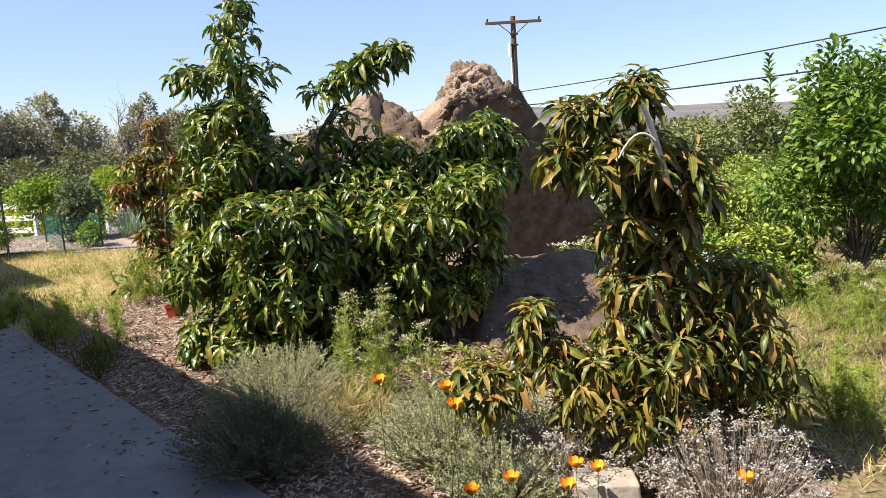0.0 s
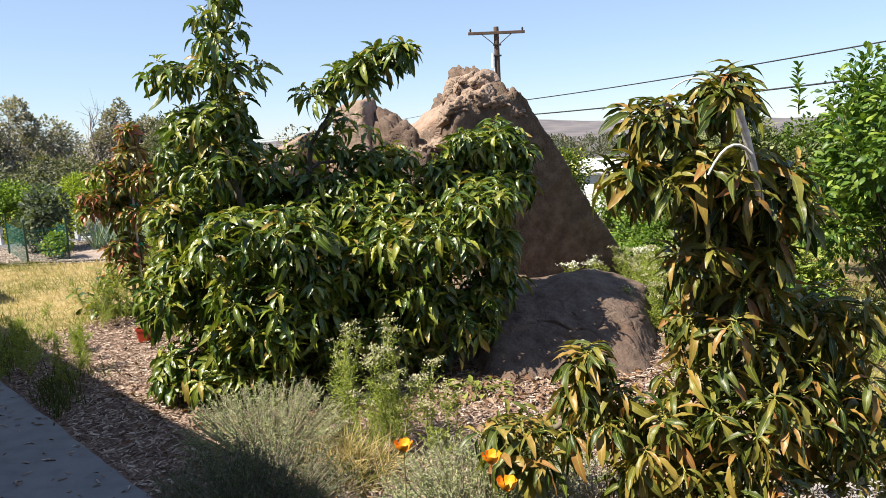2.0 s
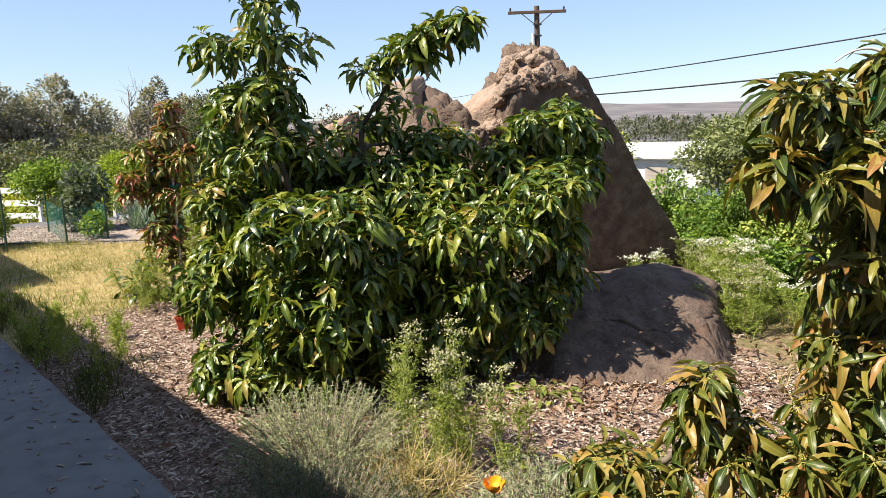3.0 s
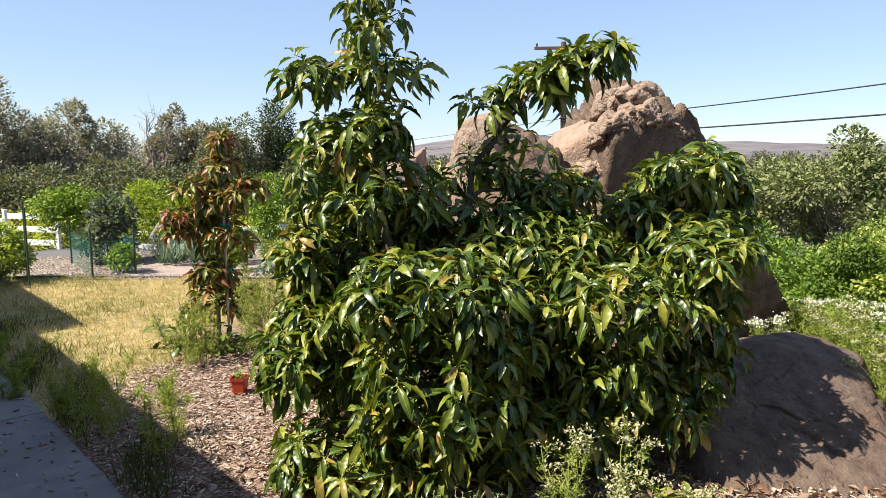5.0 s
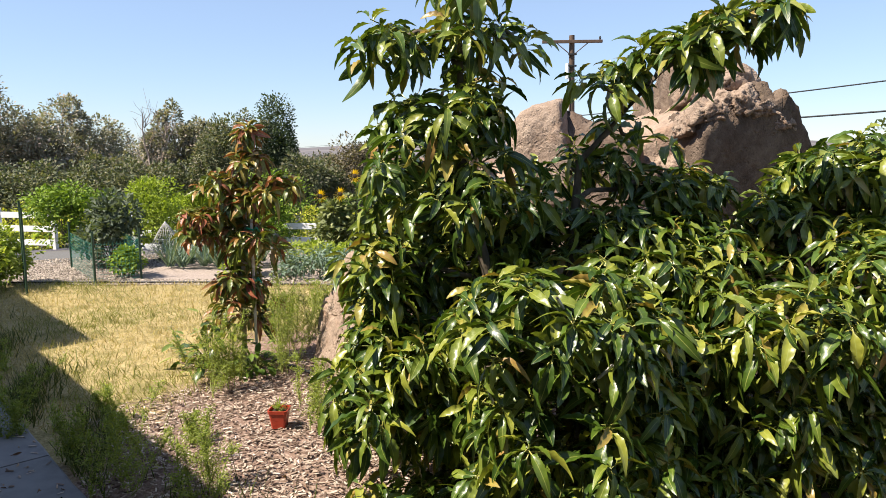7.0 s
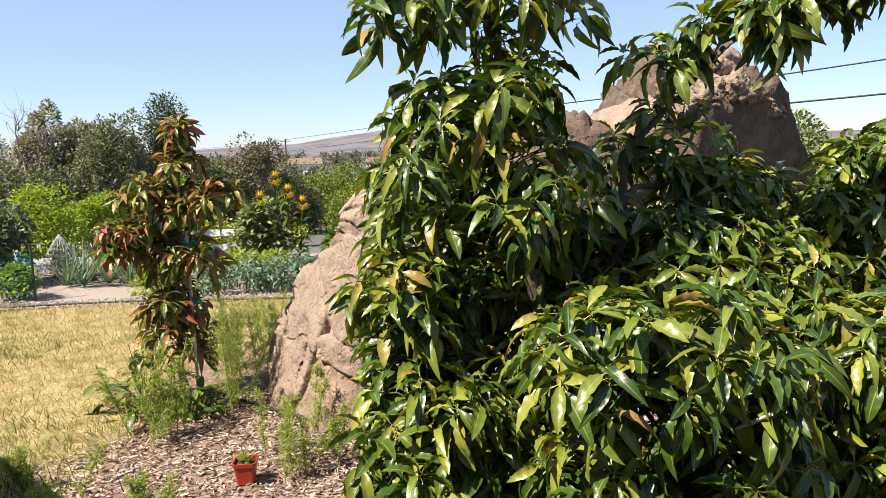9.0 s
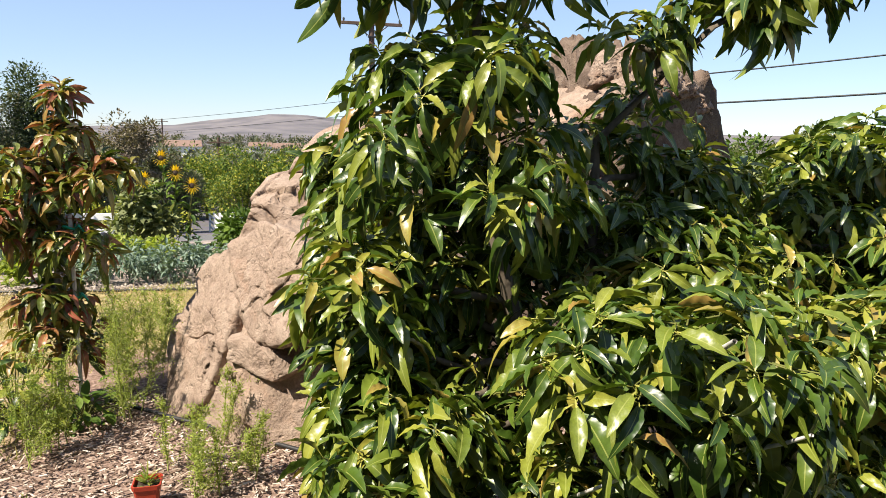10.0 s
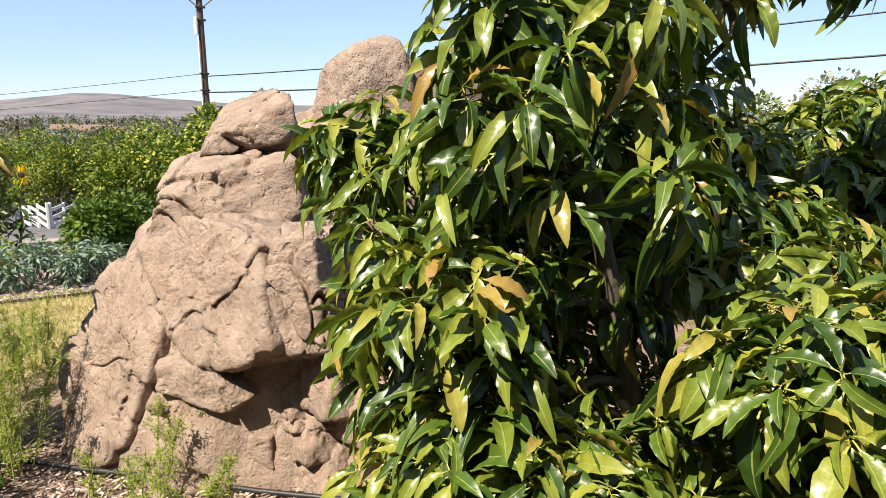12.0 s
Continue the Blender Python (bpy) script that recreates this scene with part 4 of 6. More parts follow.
for k, (az, d, w, h, mt, tr) in enumerate([(-37, 55, 8, 9.5, f_grey, 2), (-34, 56, 7, 9.6, f_grey, 2), (-31.5, 55, 6, 9, f_grey, 2), (-29, 57, 7, 8.2, f_grey, 2), (-26.5, 54, 5, 6, f_grey, 1), (-23.3, 52, 3.5, 8.4, f_grey, 2), (-21.8, 52, 3, 7.5, f_grey, 2), (-20.6, 50, 3, 7, f_grey, 1)]):
    shrub("gum_tree", "tall grey-green gum tree with an open crown", "tree", *bearing(az, d), w * 1.15, h * 1.25, 10000, 0.22, mt, 100 + k, tr, 22, gap=0.26)
for k, (az, d, w, h, mt) in enumerate([(-35, 42, 7, 4.3, f_scrub), (-31.5, 40, 6.5, 4.6, f_scrub), (-28.5, 41, 6, 4.4, f_scrub), (-25.8, 40, 5, 4.0, f_scrub), (-23, 42, 5, 4.2, f_scrub), (-19.5, 41, 4.5, 6.4, f_scrub), (-18, 44, 4, 6.8, f_scrub), (-13, 40, 5, 4.6, f_scrub), (-10, 42, 5.5, 5.6, f_brown), (-7.5, 44, 4, 4.2, f_scrub)]):
    shrub("scrub_tree", "dense olive-green scrub tree", "tree", *bearing(az, d), w, h * 1.2, 11000, 0.17, mt, 130 + k, 0.3, 32, gap=0.28)
shrub("conifer", "dark green conifer with a broad pointed crown", "tree", *bearing(-15.8, 45), 4.8, 9.4, 14000, 0.16, f_dark, 150, 0.5, 26, gap=0.33, cone=0.55)

# right-hand slope
for k, (az, d, w, h, mt, lf) in enumerate([(8.5, 48, 5, 4.2, f_olive, 0.22), (13.5, 52, 5, 4.4, f_olive, 0.22), (25, 17, 3.2, 2.7, f_olive, 0.11), (29, 15.5, 3.0, 2.75, f_olive, 0.10), (33, 16.5, 3.4, 2.5, f_mid, 0.11), (35, 17, 3.6, 2.6, f_olive, 0.12), (39, 17, 3.6, 3.0, f_olive, 0.12), (43, 18, 4, 3.2, f_olive, 0.12), (48, 20, 4.5, 3.4, f_olive, 0.13), (53, 19, 4.0, 4.0, f_grey, 0.13), (58, 18, 4.5, 3.3, f_olive, 0.13), (64, 18, 4.5, 3.3, f_olive, 0.13)]):
    shrub("scrub_tree", "grey-green scrub tree on the slope", "tree", *bearing(az, d), w, h, 8000, lf, mt, 170 + k, 0.2, 34, gap=0.28)
def fruit_shoots(tree, seed, tall, wide, stems):
    """Upright leafy shoots that stand out over the crown."""
    rng = np.random.RandomState(seed)
    for k in range(stems):
        a, r = rng.uniform(0, 2 * np.pi), wide / 2 * np.sqrt(rng.rand()) * 0.85
        foot = np.array((r * np.cos(a), r * np.sin(a), tall * rng.uniform(0.6, 0.85)))
        tip = foot + (*rng.normal(0, 0.05, 2), rng.uniform(0.3, 0.62))
        v, f = tubes([(bow(foot, tip, 0, 5, 0.008, rng), np.linspace(0.006, 0.0025, 5))], 5)
        shoot = part("shoot", mesh_of("shoot", v, f, m_twig), tree)
        n = 26
        t = np.linspace(0.08, 1.0, n)[:, None]
        turn = np.arange(n) * 2.4
        d = np.stack([np.cos(turn), np.sin(turn), 0.55 + 0.9 * t[:, 0]], -1)
        part("leaves", spread("leaves", BROAD, frames(foot + (tip - foot) * t, d, 0.105 * rng.uniform(0.7, 1.15, n) * (1.15 - 0.5 * t[:, 0]), rng.normal(0, 0.4, n)), f_pome), shoot, kind="stuff")


fruit_shoots(shrub("fruit_tree", "leafy green fruit tree with upright shoots", "tree", 3.15, 5.5, 0, 1.7, 2.0, 9000, 0.07, f_pome, 200, 0.2, 40, shape=BROAD, gap=0.24), 77, 1.8, 1.7, 16)
for k, (x, y, w, h, mt) in enumerate([(3.0, 7.4, 1.3, 0.95, f_leafy), (3.9, 6.9, 1.4, 1.0, f_leafy), (2.45, 7.6, 1.1, 0.85, f_mid), (3.6, 8.8, 1.6, 1.0, f_leafy), (3.9, 9.6, 1.6, 1.0, f_mid), (4.2, 4.7, 1.2, 0.9, f_mid), (4.4, 6.0, 1.4, 1.3, f_mid), (4.8, 10.4, 1.8, 1.1, f_mid), (5.2, 8.4, 1.8, 1.3, f_mid), (5.6, 6.6, 1.8, 1.4, f_olive)]):
    shrub("garden_shrub", "leafy garden shrub beside the boulders", "shrub", x, y, 0, w, h, 7000, 0.042, mt, 210 + k, 0, 28, shape=BROAD, gap=0.28)

for k, (x, y, w, h, mt) in enumerate([(2.3, 8.1, 1.0, 0.85, f_fruit), (2.75, 8.5, 1.1, 0.8, f_leafy), (2.2, 9.0, 1.1, 0.95, f_fruit), (2.55, 7.4, 0.8, 0.62, f_leafy), (3.2, 8.0, 1.0, 0.75, f_fruit), (3.2, 9.2, 1.2, 0.8, f_leafy), (2.1, 7.55, 0.6, 0.55, f_fruit), (2.15, 6.4, 0.8, 0.55, f_fruit), (2.65, 6.2, 0.9, 0.62, f_leafy), (2.45, 5.6, 0.7, 0.5, f_fruit), (1.95, 7.0, 0.5, 0.5, f_leafy)]):
    shrub("garden_shrub", "bright green leafy shrub on the slope behind the boulder", "shrub", x, y, -0.1, w, h, 6000, 0.05, mt, 620 + k, 0, 26, shape=BROAD, gap=0.3)

# kitchen garden beyond the lawn
shrub("citrus_bush", "bright green citrus bush beside the drive", "shrub", *bearing(-30.6, 17.6), 2.0, 1.5, 4200, 0.09, f_lime, 230, 0.1, 16, gap=0.36)
shrub("citrus_bush", "bright green citrus bush beside the drive", "shrub", *bearing(-16.4, 17), 2.1, 2.35, 5200, 0.08, f_lime, 231, 0.1, 16, gap=0.36)
shrub("citrus_bush", "dark green citrus bush behind the boulder", "shrub", -1.95, 11.3, 0, 0.95, 0.85, 3800, 0.07, f_mid, 232, 0, 14, gap=0.42)
shrub("garden_shrub", "yellow-green feathery garden shrub", "shrub", *bearing(-24.6, 12.6), 1.35, 1.3, 7000, 0.05, f_fennel, 233, 0, 14, gap=0.4)
shrub("garden_shrub", "yellow-green feathery garden shrub", "shrub", *bearing(-22.2, 13.4), 1.2, 1.25, 5500, 0.05, f_fennel, 236, 0, 12, gap=0.4)
shrub("garden_shrub", "silver-grey artichoke bush inside a mesh fence", "shrub", -6.35, 11.6, 0, 0.85, 1.05, 2600, 0.08, f_artichoke, 234, 0, 12, gap=0.38)
shrub("garden_shrub", "small lime-green plant inside a mesh fence", "shrub", -5.75, 10.75, 0, 0.55, 0.4, 900, 0.06, f_lime, 235, 0, 8, gap=0.4)
shrub("staked_plant", "yellow-green vegetable plants tied to dark stakes", "plant", -6.85, 9.9, 0, 1.0, 0.75, 3000, 0.06, f_weed, 237, 0, 14, gap=0.38)
shrub("garden_shrub", "low green vegetable plants in a dark bed", "shrub", -4.3, 10.9, 0, 0.8, 0.45, 1200, 0.06, f_weed, 238, 0, 8, gap=0.45)
shrub("garden_shrub", "low flowering vegetable plants in a dark bed", "shrub", -3.5, 11.6, 0, 1.1, 0.4, 1500, 0.06, f_weed, 239, 0, 10, gap=0.45)
for k, (az, d, w, h) in enumerate([(5.0, 15.5, 2.2, 2.25), (9.0, 19, 2.6, 2.4), (1.6, 26, 3, 3.2), (-1.6, 50, 5.4, 5.4), (4.5, 25, 3.2, 3.3), (-2.6, 56, 5.4, 5.6), (0, 51, 5.4, 5.6), (8, 27, 3.4, 3.6), (-4.4, 60, 5.6, 5.8), (12, 24, 3, 3.2), (3, 33, 3.8, 4.0), (-6.6, 60, 5.4, 5.2)]):
    shrub("orange_tree", "rounded yellow-green citrus tree in an orchard", "tree", *bearing(az, d), w, h, 7500, 0.075 + 0.002 * d, f_orange, 250 + k, 0.1, 24, gap=0.36, group="orchard trees")
for k in range(12):
    az = -38 + 2.7 * k
    x, y, z = bearing(az, 25)
    shrub("clipped_hedge", "clipped yellow-green hedge along the drive", "hedge", x, y, z - 0.1, 1.7, 1.75, 1800, 0.10, f_yellow, 270 + k, 0, 10, gap=0.5, group="hedge along the drive")


def dead_tree():
    rng = np.random.RandomState(5)
    x, y, z = bearing(-24.6, 51)
    root = thing("dead_tree", "bare grey dead tree with forked limbs", "tree", x, y, z)
    lines = [(bow((0, 0, 0), (-0.8, 0, 8.9), 0, 10, 0.12, rng), np.linspace(0.15, 0.025, 10)), (bow((-0.2, 0, 3), (0.8, 0, 8.0), 0, 8, 0.15, rng), np.linspace(0.09, 0.018, 8))]
    for k in range(46):
        t = rng.uniform(0.35, 0.97)
        a = np.array((-0.8 * t, 0, 8.9 * t)) if k % 3 else np.array((-0.2 + 1.0 * t, 0, 3 + 5 * t))
        b = a + rng.normal(0, 0.55, 3) * (1, 1, 0.4) + (0, 0, 1.0)
        lines.append((bow(a, b, 0, 5, 0.05, rng), np.linspace(0.03, 0.009, 5)))
        for _ in range(2):
            lines.append((bow(a + (b - a) * rng.uniform(0.4, 0.9), b + rng.normal(0, 0.35, 3), 0, 4, 0.03, rng), np.linspace(0.014, 0.006, 4)))
    v, f = tubes(lines, 5)
    part("trunk", mesh_of("trunk", v, f, m_spent), root)


dead_tree()


def far_woods():
    """Small far trees over the valley floor and the lower hills."""
    rng = np.random.RandomState(8)
    n = 2600
    az, r = rng.uniform(-40, 75, n), 65 * (22 ** rng.rand(n))
    a = np.radians(az)
    x, y = -1.25 + r * np.sin(a), 2 + r * np.cos(a)
    keep = np.sin(x * 0.03) * np.cos(y * 0.021 + 1) + rng.normal(0, 0.5, n) > -0.1
    x, y, r = x[keep], y[keep], r[keep]
    pos, way, size = [], [], []
    for px, py, d in zip(x, y, r):
        k = 200 if d < 250 else 80
        w = rng.uniform(1.4, 3.4) * (1 + d / 450)
        o = sphere_points(k, rng, -0.5)
        pos.append(np.array((px, py, float(land(np.array(px), np.array(py))) + 0.55 * w)) + o * (w, w, 0.75 * w) * rng.uniform(0.1, 0.9, (k, 1)))
        way.append(o + rng.normal(0, 0.5, (k, 3)))
        size.append(np.full(k, 0.34 * w if d > 250 else 0.2 * w))
    pos, way, size = np.concatenate(pos), np.concatenate(way), np.concatenate(size)
    thing("far_woods", "scattered dark trees over the far valley", "trees", kind="stuff", data=spread("far_woods", DIAMOND, frames(pos, way, size), f_far))


far_woods()


def far_house(az, d, w, h):
    x, y, z = bearing(az, d)
    root = thing("far_house", "small pale house in the far valley", "house", x, y, z)
    part("wall", box("wall", w, w * 0.6, h, m_white, (0, 0, h / 2), 0.02), root)
    bm = bmesh.new()
    v = [bm.verts.new(p) for p in ((-w * 0.55, -w * 0.36, h), (w * 0.55, -w * 0.36, h), (w * 0.55, w * 0.36, h), (-w * 0.55, w * 0.36, h), (-w * 0.5, 0, h * 1.6), (w * 0.5, 0, h * 1.6))]
    for q in ((0, 1, 5, 4), (2, 3, 4, 5), (1, 2, 5), (3, 0, 4), (3, 2, 1, 0)):
        bm.faces.new([v[i] for i in q])
    part("roof", bm_mesh("roof", bm, m_rooftile), root)
    for k in (-1, 1):
        part("window", box("window", w * 0.14, 0.05, h * 0.35, m_black, (k * w * 0.25, -w * 0.3 - 0.02, h * 0.55), 0.01), root)


for spot in ((2.2, 240, 9, 3.2), (4.4, 230, 8, 3), (-5.5, 260, 12, 3.5), (0.2, 330, 10, 3), (-8.2, 300, 10, 3.2)):
    far_house(*spot)


# ---- white shed on the slope ----
def build_shed():
    x, y, z = 7.6, 30.2, float(land(np.array(7.6), np.array(30.2)))
    shed = thing("shed", "white shed with a pale low gable roof", "shed", x, y, z)
    shed.rotation_euler.z = radians(-38)
    part("wall", box("wall", 4.2, 3.0, 2.4, m_white, (0, 0, 1.15), 0.02), shed)
    for sgn in (-1, 1):
        part("roof", box("roof", 4.8, 1.95, 0.09, m_white, (0, sgn * 0.85, 2.62), 0.01, Matrix.Rotation(-sgn * 0.27, 4, "X")), shed, "pale metal roof")
    part("door", box("door", 0.95, 0.05, 2.0, m_stone, (0.3, -1.53, 1.0), 0.01), shed)
    for k in range(4):
        part("post", box("post", 0.1, 0.1, 1.1, m_white, (-2.4 + 1.5 * k, -2.4, 0.5), 0.01), shed)
    for h in (0.5, 0.95):
        part("rail", box("rail", 5.0, 0.04, 0.12, m_white, (-0.1, -2.4, h), 0.01), shed)


build_shed()


# ---- power pole and wires ----
def build_pole():
    x, y = 2.53, 31.5
    z = float(land(np.array(x), np.array(y)))
    pole = thing("utility_pole", "weathered brown wooden utility pole with one crossarm", "utility pole", x, y, z)
    v, f = tubes([([(0.12, 0, -0.3), (0.05, 0, 4), (0, 0, 6.2 - z)], [0.16, 0.135, 0.11])], 10)
    part("post", mesh_of("post", v, f, m_pole), pole)
    top = 6.0 - z
    part("crossarm", box("crossarm", 2.4, 0.1, 0.12, m_pole, (0, -0.14, top - 0.06), 0.01), pole)
    for sgn in (-1, 1):
        v, f = tubes([([(sgn * 0.62, -0.16, top - 0.12), (0, -0.13, top - 0.62)], [0.02, 0.02])], 5)
        part("brace", mesh_of("brace", v, f, m_pole), pole)
        v, f = tubes([([(sgn * 1.1, -0.14, top), (sgn * 1.1, -0.14, top + 0.08), (sgn * 1.1, -0.14, top + 0.14)], [0.03, 0.045, 0.025])], 8)
        part("insulator", mesh_of("insulator", v, f, m_black), pole)
    v, f = tubes([([(-0.17, -0.1, top - 1.5), (-0.17, -0.1, top - 0.9)], [0.075, 0.075])], 10)
    part("riser", mesh_of("riser", v, f, m_white), pole, "white conduit riser")
    v, f = tubes([([(-0.1, -0.16, 0.3), (-0.12, -0.14, top - 1.5)], [0.025, 0.025])], 6)
    part("conduit", mesh_of("conduit", v, f, m_white), pole)
    for k, dz in enumerate((0.55, 1.0, 2.9, 3.5)):
        part("bracket", box("bracket", 0.34, 0.1, 0.07, m_black, (0.02, -0.12, top - dz), 0.01), pole)
    for name, z0, end, sag, r in (("power_line", 3.0, (22, 0.2, 5.0), -0.45, 0.020), ("power_line", 2.42, (22, 0.2, 3.75), -0.4, 0.026), ("power_line", 3.1, (-30, 88, 2.5), -0.5, 0.011), ("power_line", 2.5, (-30, 88, 1.5), -0.5, 0.011)):
        v, f = tubes([(bow((x, y - 0.15, z0), end, sag, 40), np.full(40, r))], 6)
        thing("power_line", "dark overhead cable hung from the utility pole", "cable", data=mesh_of("power_line", v, f, m_black))
    for az, d, h in ((-8.7, 130, 9), (-7.0, 150, 10), (-3.3, 75, 6.5)):
        px, py, pz = bearing(az, d)
        far = thing("utility_pole", "far weathered wooden utility pole", "utility pole", px, py, pz)
        v, f = tubes([([(0, 0, -0.2), (0, 0, h)], [0.2, 0.15])], 6)
        part("post", mesh_of("post", v, f, m_pole), far)
        part("crossarm", box("crossarm", 2.2, 0.14, 0.14, m_pole, (0, -0.2, h - 0.5), 0.01), far)


build_pole()


# ---- white rail fence ----
def fence_run(a, b, n):
    a, b = np.array(a, float), np.array(b, float)
    fence = thing("rail_fence", "white three-rail ranch fence beside the drive", "fence")
    pts = [a + (b - a) * k / n for k in range(n + 1)]
    hts = [float(land(np.array(p[0]), np.array(p[1]))) for p in pts]
    turn = Matrix.Rotation(math.atan2(b[1] - a[1], b[0] - a[0]), 4, "Z")
    for p, h in zip(pts, hts):
        ob = part("post", box("post", 0.10, 0.10, 1.12, m_white, (0, 0, 0.5), 0.012), fence)
        ob.matrix_local = Matrix.Translation((p[0], p[1], h)) @ turn
    for (p, q), (h0, h1) in zip(zip(pts, pts[1:]), zip(hts, hts[1:])):
        ln = math.dist(p, q)
        for z in (0.3, 0.62, 0.94):
            ob = part("rail", box("rail", ln, 0.04, 0.14, m_white, (0, 0, 0), 0.006), fence)
            ob.matrix_local = Matrix.Translation(((p[0] + q[0]) / 2, (p[1] + q[1]) / 2, (h0 + h1) / 2 + z - 0.1)) @ turn


fence_run((-9.4, 18.4), (-4.2, 17.9), 3)
fence_run((-15.6, 18.8), (-11.1, 18.0), 3)
fence_run((-3.05, 36), (-4.7, 46), 4)
fence_run((-2.95, 36.1), (-1.5, 42), 3)


# ---- mesh fence and kitchen garden details ----
def mesh_panel(a, b, h, cage):
    a, b = np.array(a, float), np.array(b, float)
    lines = []
    n = max(4, int(np.linalg.norm(b - a) / 0.045))
    for k in range(n + 1):
        p = a + (b - a) * k / n
        lines.append(([(*p, 0.02), (*p, h)], [0.0015, 0.0015]))
    for k in range(int(h / 0.045) + 1):
        z = 0.02 + k * 0.045
        lines.append((bow((*a, z), (*b, z), -0.02, 6), np.full(6, 0.0015)))
    v, f = tubes(lines, 3)
    part("netting", mesh_of("netting", v, f, m_net), cage)


m_net = plain("teal netting", [(0.3, (0.022, 0.14, 0.115)), (0.7, (0.045, 0.22, 0.185))], 15, 0.6)
cage = thing("mesh_fence", "low teal plastic netting on dark posts round a small plant", "fence")
CORNERS = [(-6.86, 11.46), (-5.82, 10.17), (-5.48, 10.62), (-6.35, 11.75)]
for a, b in zip(CORNERS, CORNERS[1:]):
    mesh_panel(a, b, 0.48, cage)
for a in CORNERS:
    v, f = tubes([([(*a, -0.05), (*a, 0.62)], [0.014, 0.014])], 6)
    part("post", mesh_of("post", v, f, m_post), cage)
for x, y, h in ((-6.25, 9.55, 0.95), (-6.5, 9.9, 1.0), (-7.1, 9.4, 0.9)):
    v, f = tubes([([(x, y, -0.05), (x + 0.01, y, h)], [0.013, 0.011])], 6)
    thing("garden_stake", "dark green metal garden stake", "stake", data=mesh_of("garden_stake", v, f, m_post))


def strap_bed(name, label, spots, n, length, width, mat, seed, up=0.8, category="plant"):
    rng = np.random.RandomState(seed)
    for x, y in spots:
        o = sphere_points(n, rng, 0.0)
        o[:, 2] = o[:, 2] * 0.6 + up
        m = frames(np.zeros((n, 3)) + rng.normal(0, 0.02, (n, 3)) * (1, 1, 0) + (0, 0, 0.02), o, np.stack([np.full(n, width), np.full(n, length) * rng.uniform(0.6, 1.2, n)], -1))
        root = thing(name, label, category, x, y, float(land(np.array(x), np.array(y))))
        part("leaves", spread("leaves", BLADE, m, mat), root, kind="stuff")


f_leek = foliage("blue-green strap leaves", (0.106, 0.165, 0.119), (0.238, 0.304, 0.251))
rng = np.random.RandomState(3)
strap_bed("leek", "clump of blue-green leeks in a dark bed", [(-5.5 + 0.24 * i + rng.normal(0, 0.03), 11.35 + 0.3 * j + rng.normal(0, 0.04)) for i in range(6) for j in range(3)], 30, 0.46, 0.022, f_leek, 41)
for k in range(12):
    shrub("kale", "blue-grey kale plant in a dark bed", "plant", -3.55 + 0.29 * (k % 6) + rng.normal(0, 0.03), 10.55 + 0.34 * (k // 6) + rng.normal(0, 0.04), 0, 0.42, 0.36, 260, 0.085, f_leek, 290 + k, 0, 8, shape=AVO[:2], gap=0.4, group="kale bed")


def sunflower(x, y, h, seed, lean):
    rng = np.random.RandomState(seed)
    root = thing("sunflower", "tall sunflower with golden petals and a dark centre", "flower", x, y, float(land(np.array(x), np.array(y))), "sunflowers")
    tip = np.array((lean, -0.05, h))
    v, f = tubes([(bow((0, 0, 0), tip, 0, 6, 0.01, rng), np.linspace(0.018, 0.009, 6))], 6)
    part("stem", mesh_of("stem", v, f, m_twig), root)
    n = 34
    t = rng.uniform(0.1, 0.92, n)[:, None]
    d = sphere_points(n, rng, -0.4)
    part("leaves", spread("leaves", AVO[:2], frames(tip * t, d, 0.2 * rng.uniform(0.7, 1.2, n)), f_mid), root, kind="stuff")
    ang = np.arange(18) * 2 * np.pi / 18
    ring = np.stack([np.cos(ang), np.full(18, -0.25), np.sin(ang)], -1)
    part("petals", spread("petals", BLADE, frames(tip + (0, -0.03, 0) + ring * (0.035, 0, 0.035), ring, np.stack([np.full(18, 0.05), np.full(18, 0.08)], -1)), m_gold), root)
    bm = bmesh.new()
    bmesh.ops.create_uvsphere(bm, u_segments=12, v_segments=6, radius=0.034, matrix=Matrix.Translation(tip + np.array((0, -0.04, 0))) @ Matrix.Diagonal((1, 0.4, 1, 1)))
    part("centre", bm_mesh("centre", bm, m_soil), root)


m_gold = plain("golden petal", [(0.3, (0.82, 0.56, 0.015)), (0.7, (0.90, 0.68, 0.03))], 40, 0.6)
for k, (dx, dy, h, lean) in enumerate([(-0.42, 0.1, 0.88, -0.1), (-0.2, -0.1, 0.92, 0.02), (0.0, 0.15, 1.18, 0.0), (0.12, 0, 1.0, 0.06), (0.28, -0.05, 0.84, 0.1)]):
    sunflower(-3.15 + dx, 12.7 + dy, h, 60 + k, lean)
shrub("sunflower_clump", "leafy green base of the sunflower clump", "plant", -3.36, 12.75, -0.05, 0.76, 0.95, 1800, 0.10, f_olive, 240, 0, 12, gap=0.4)


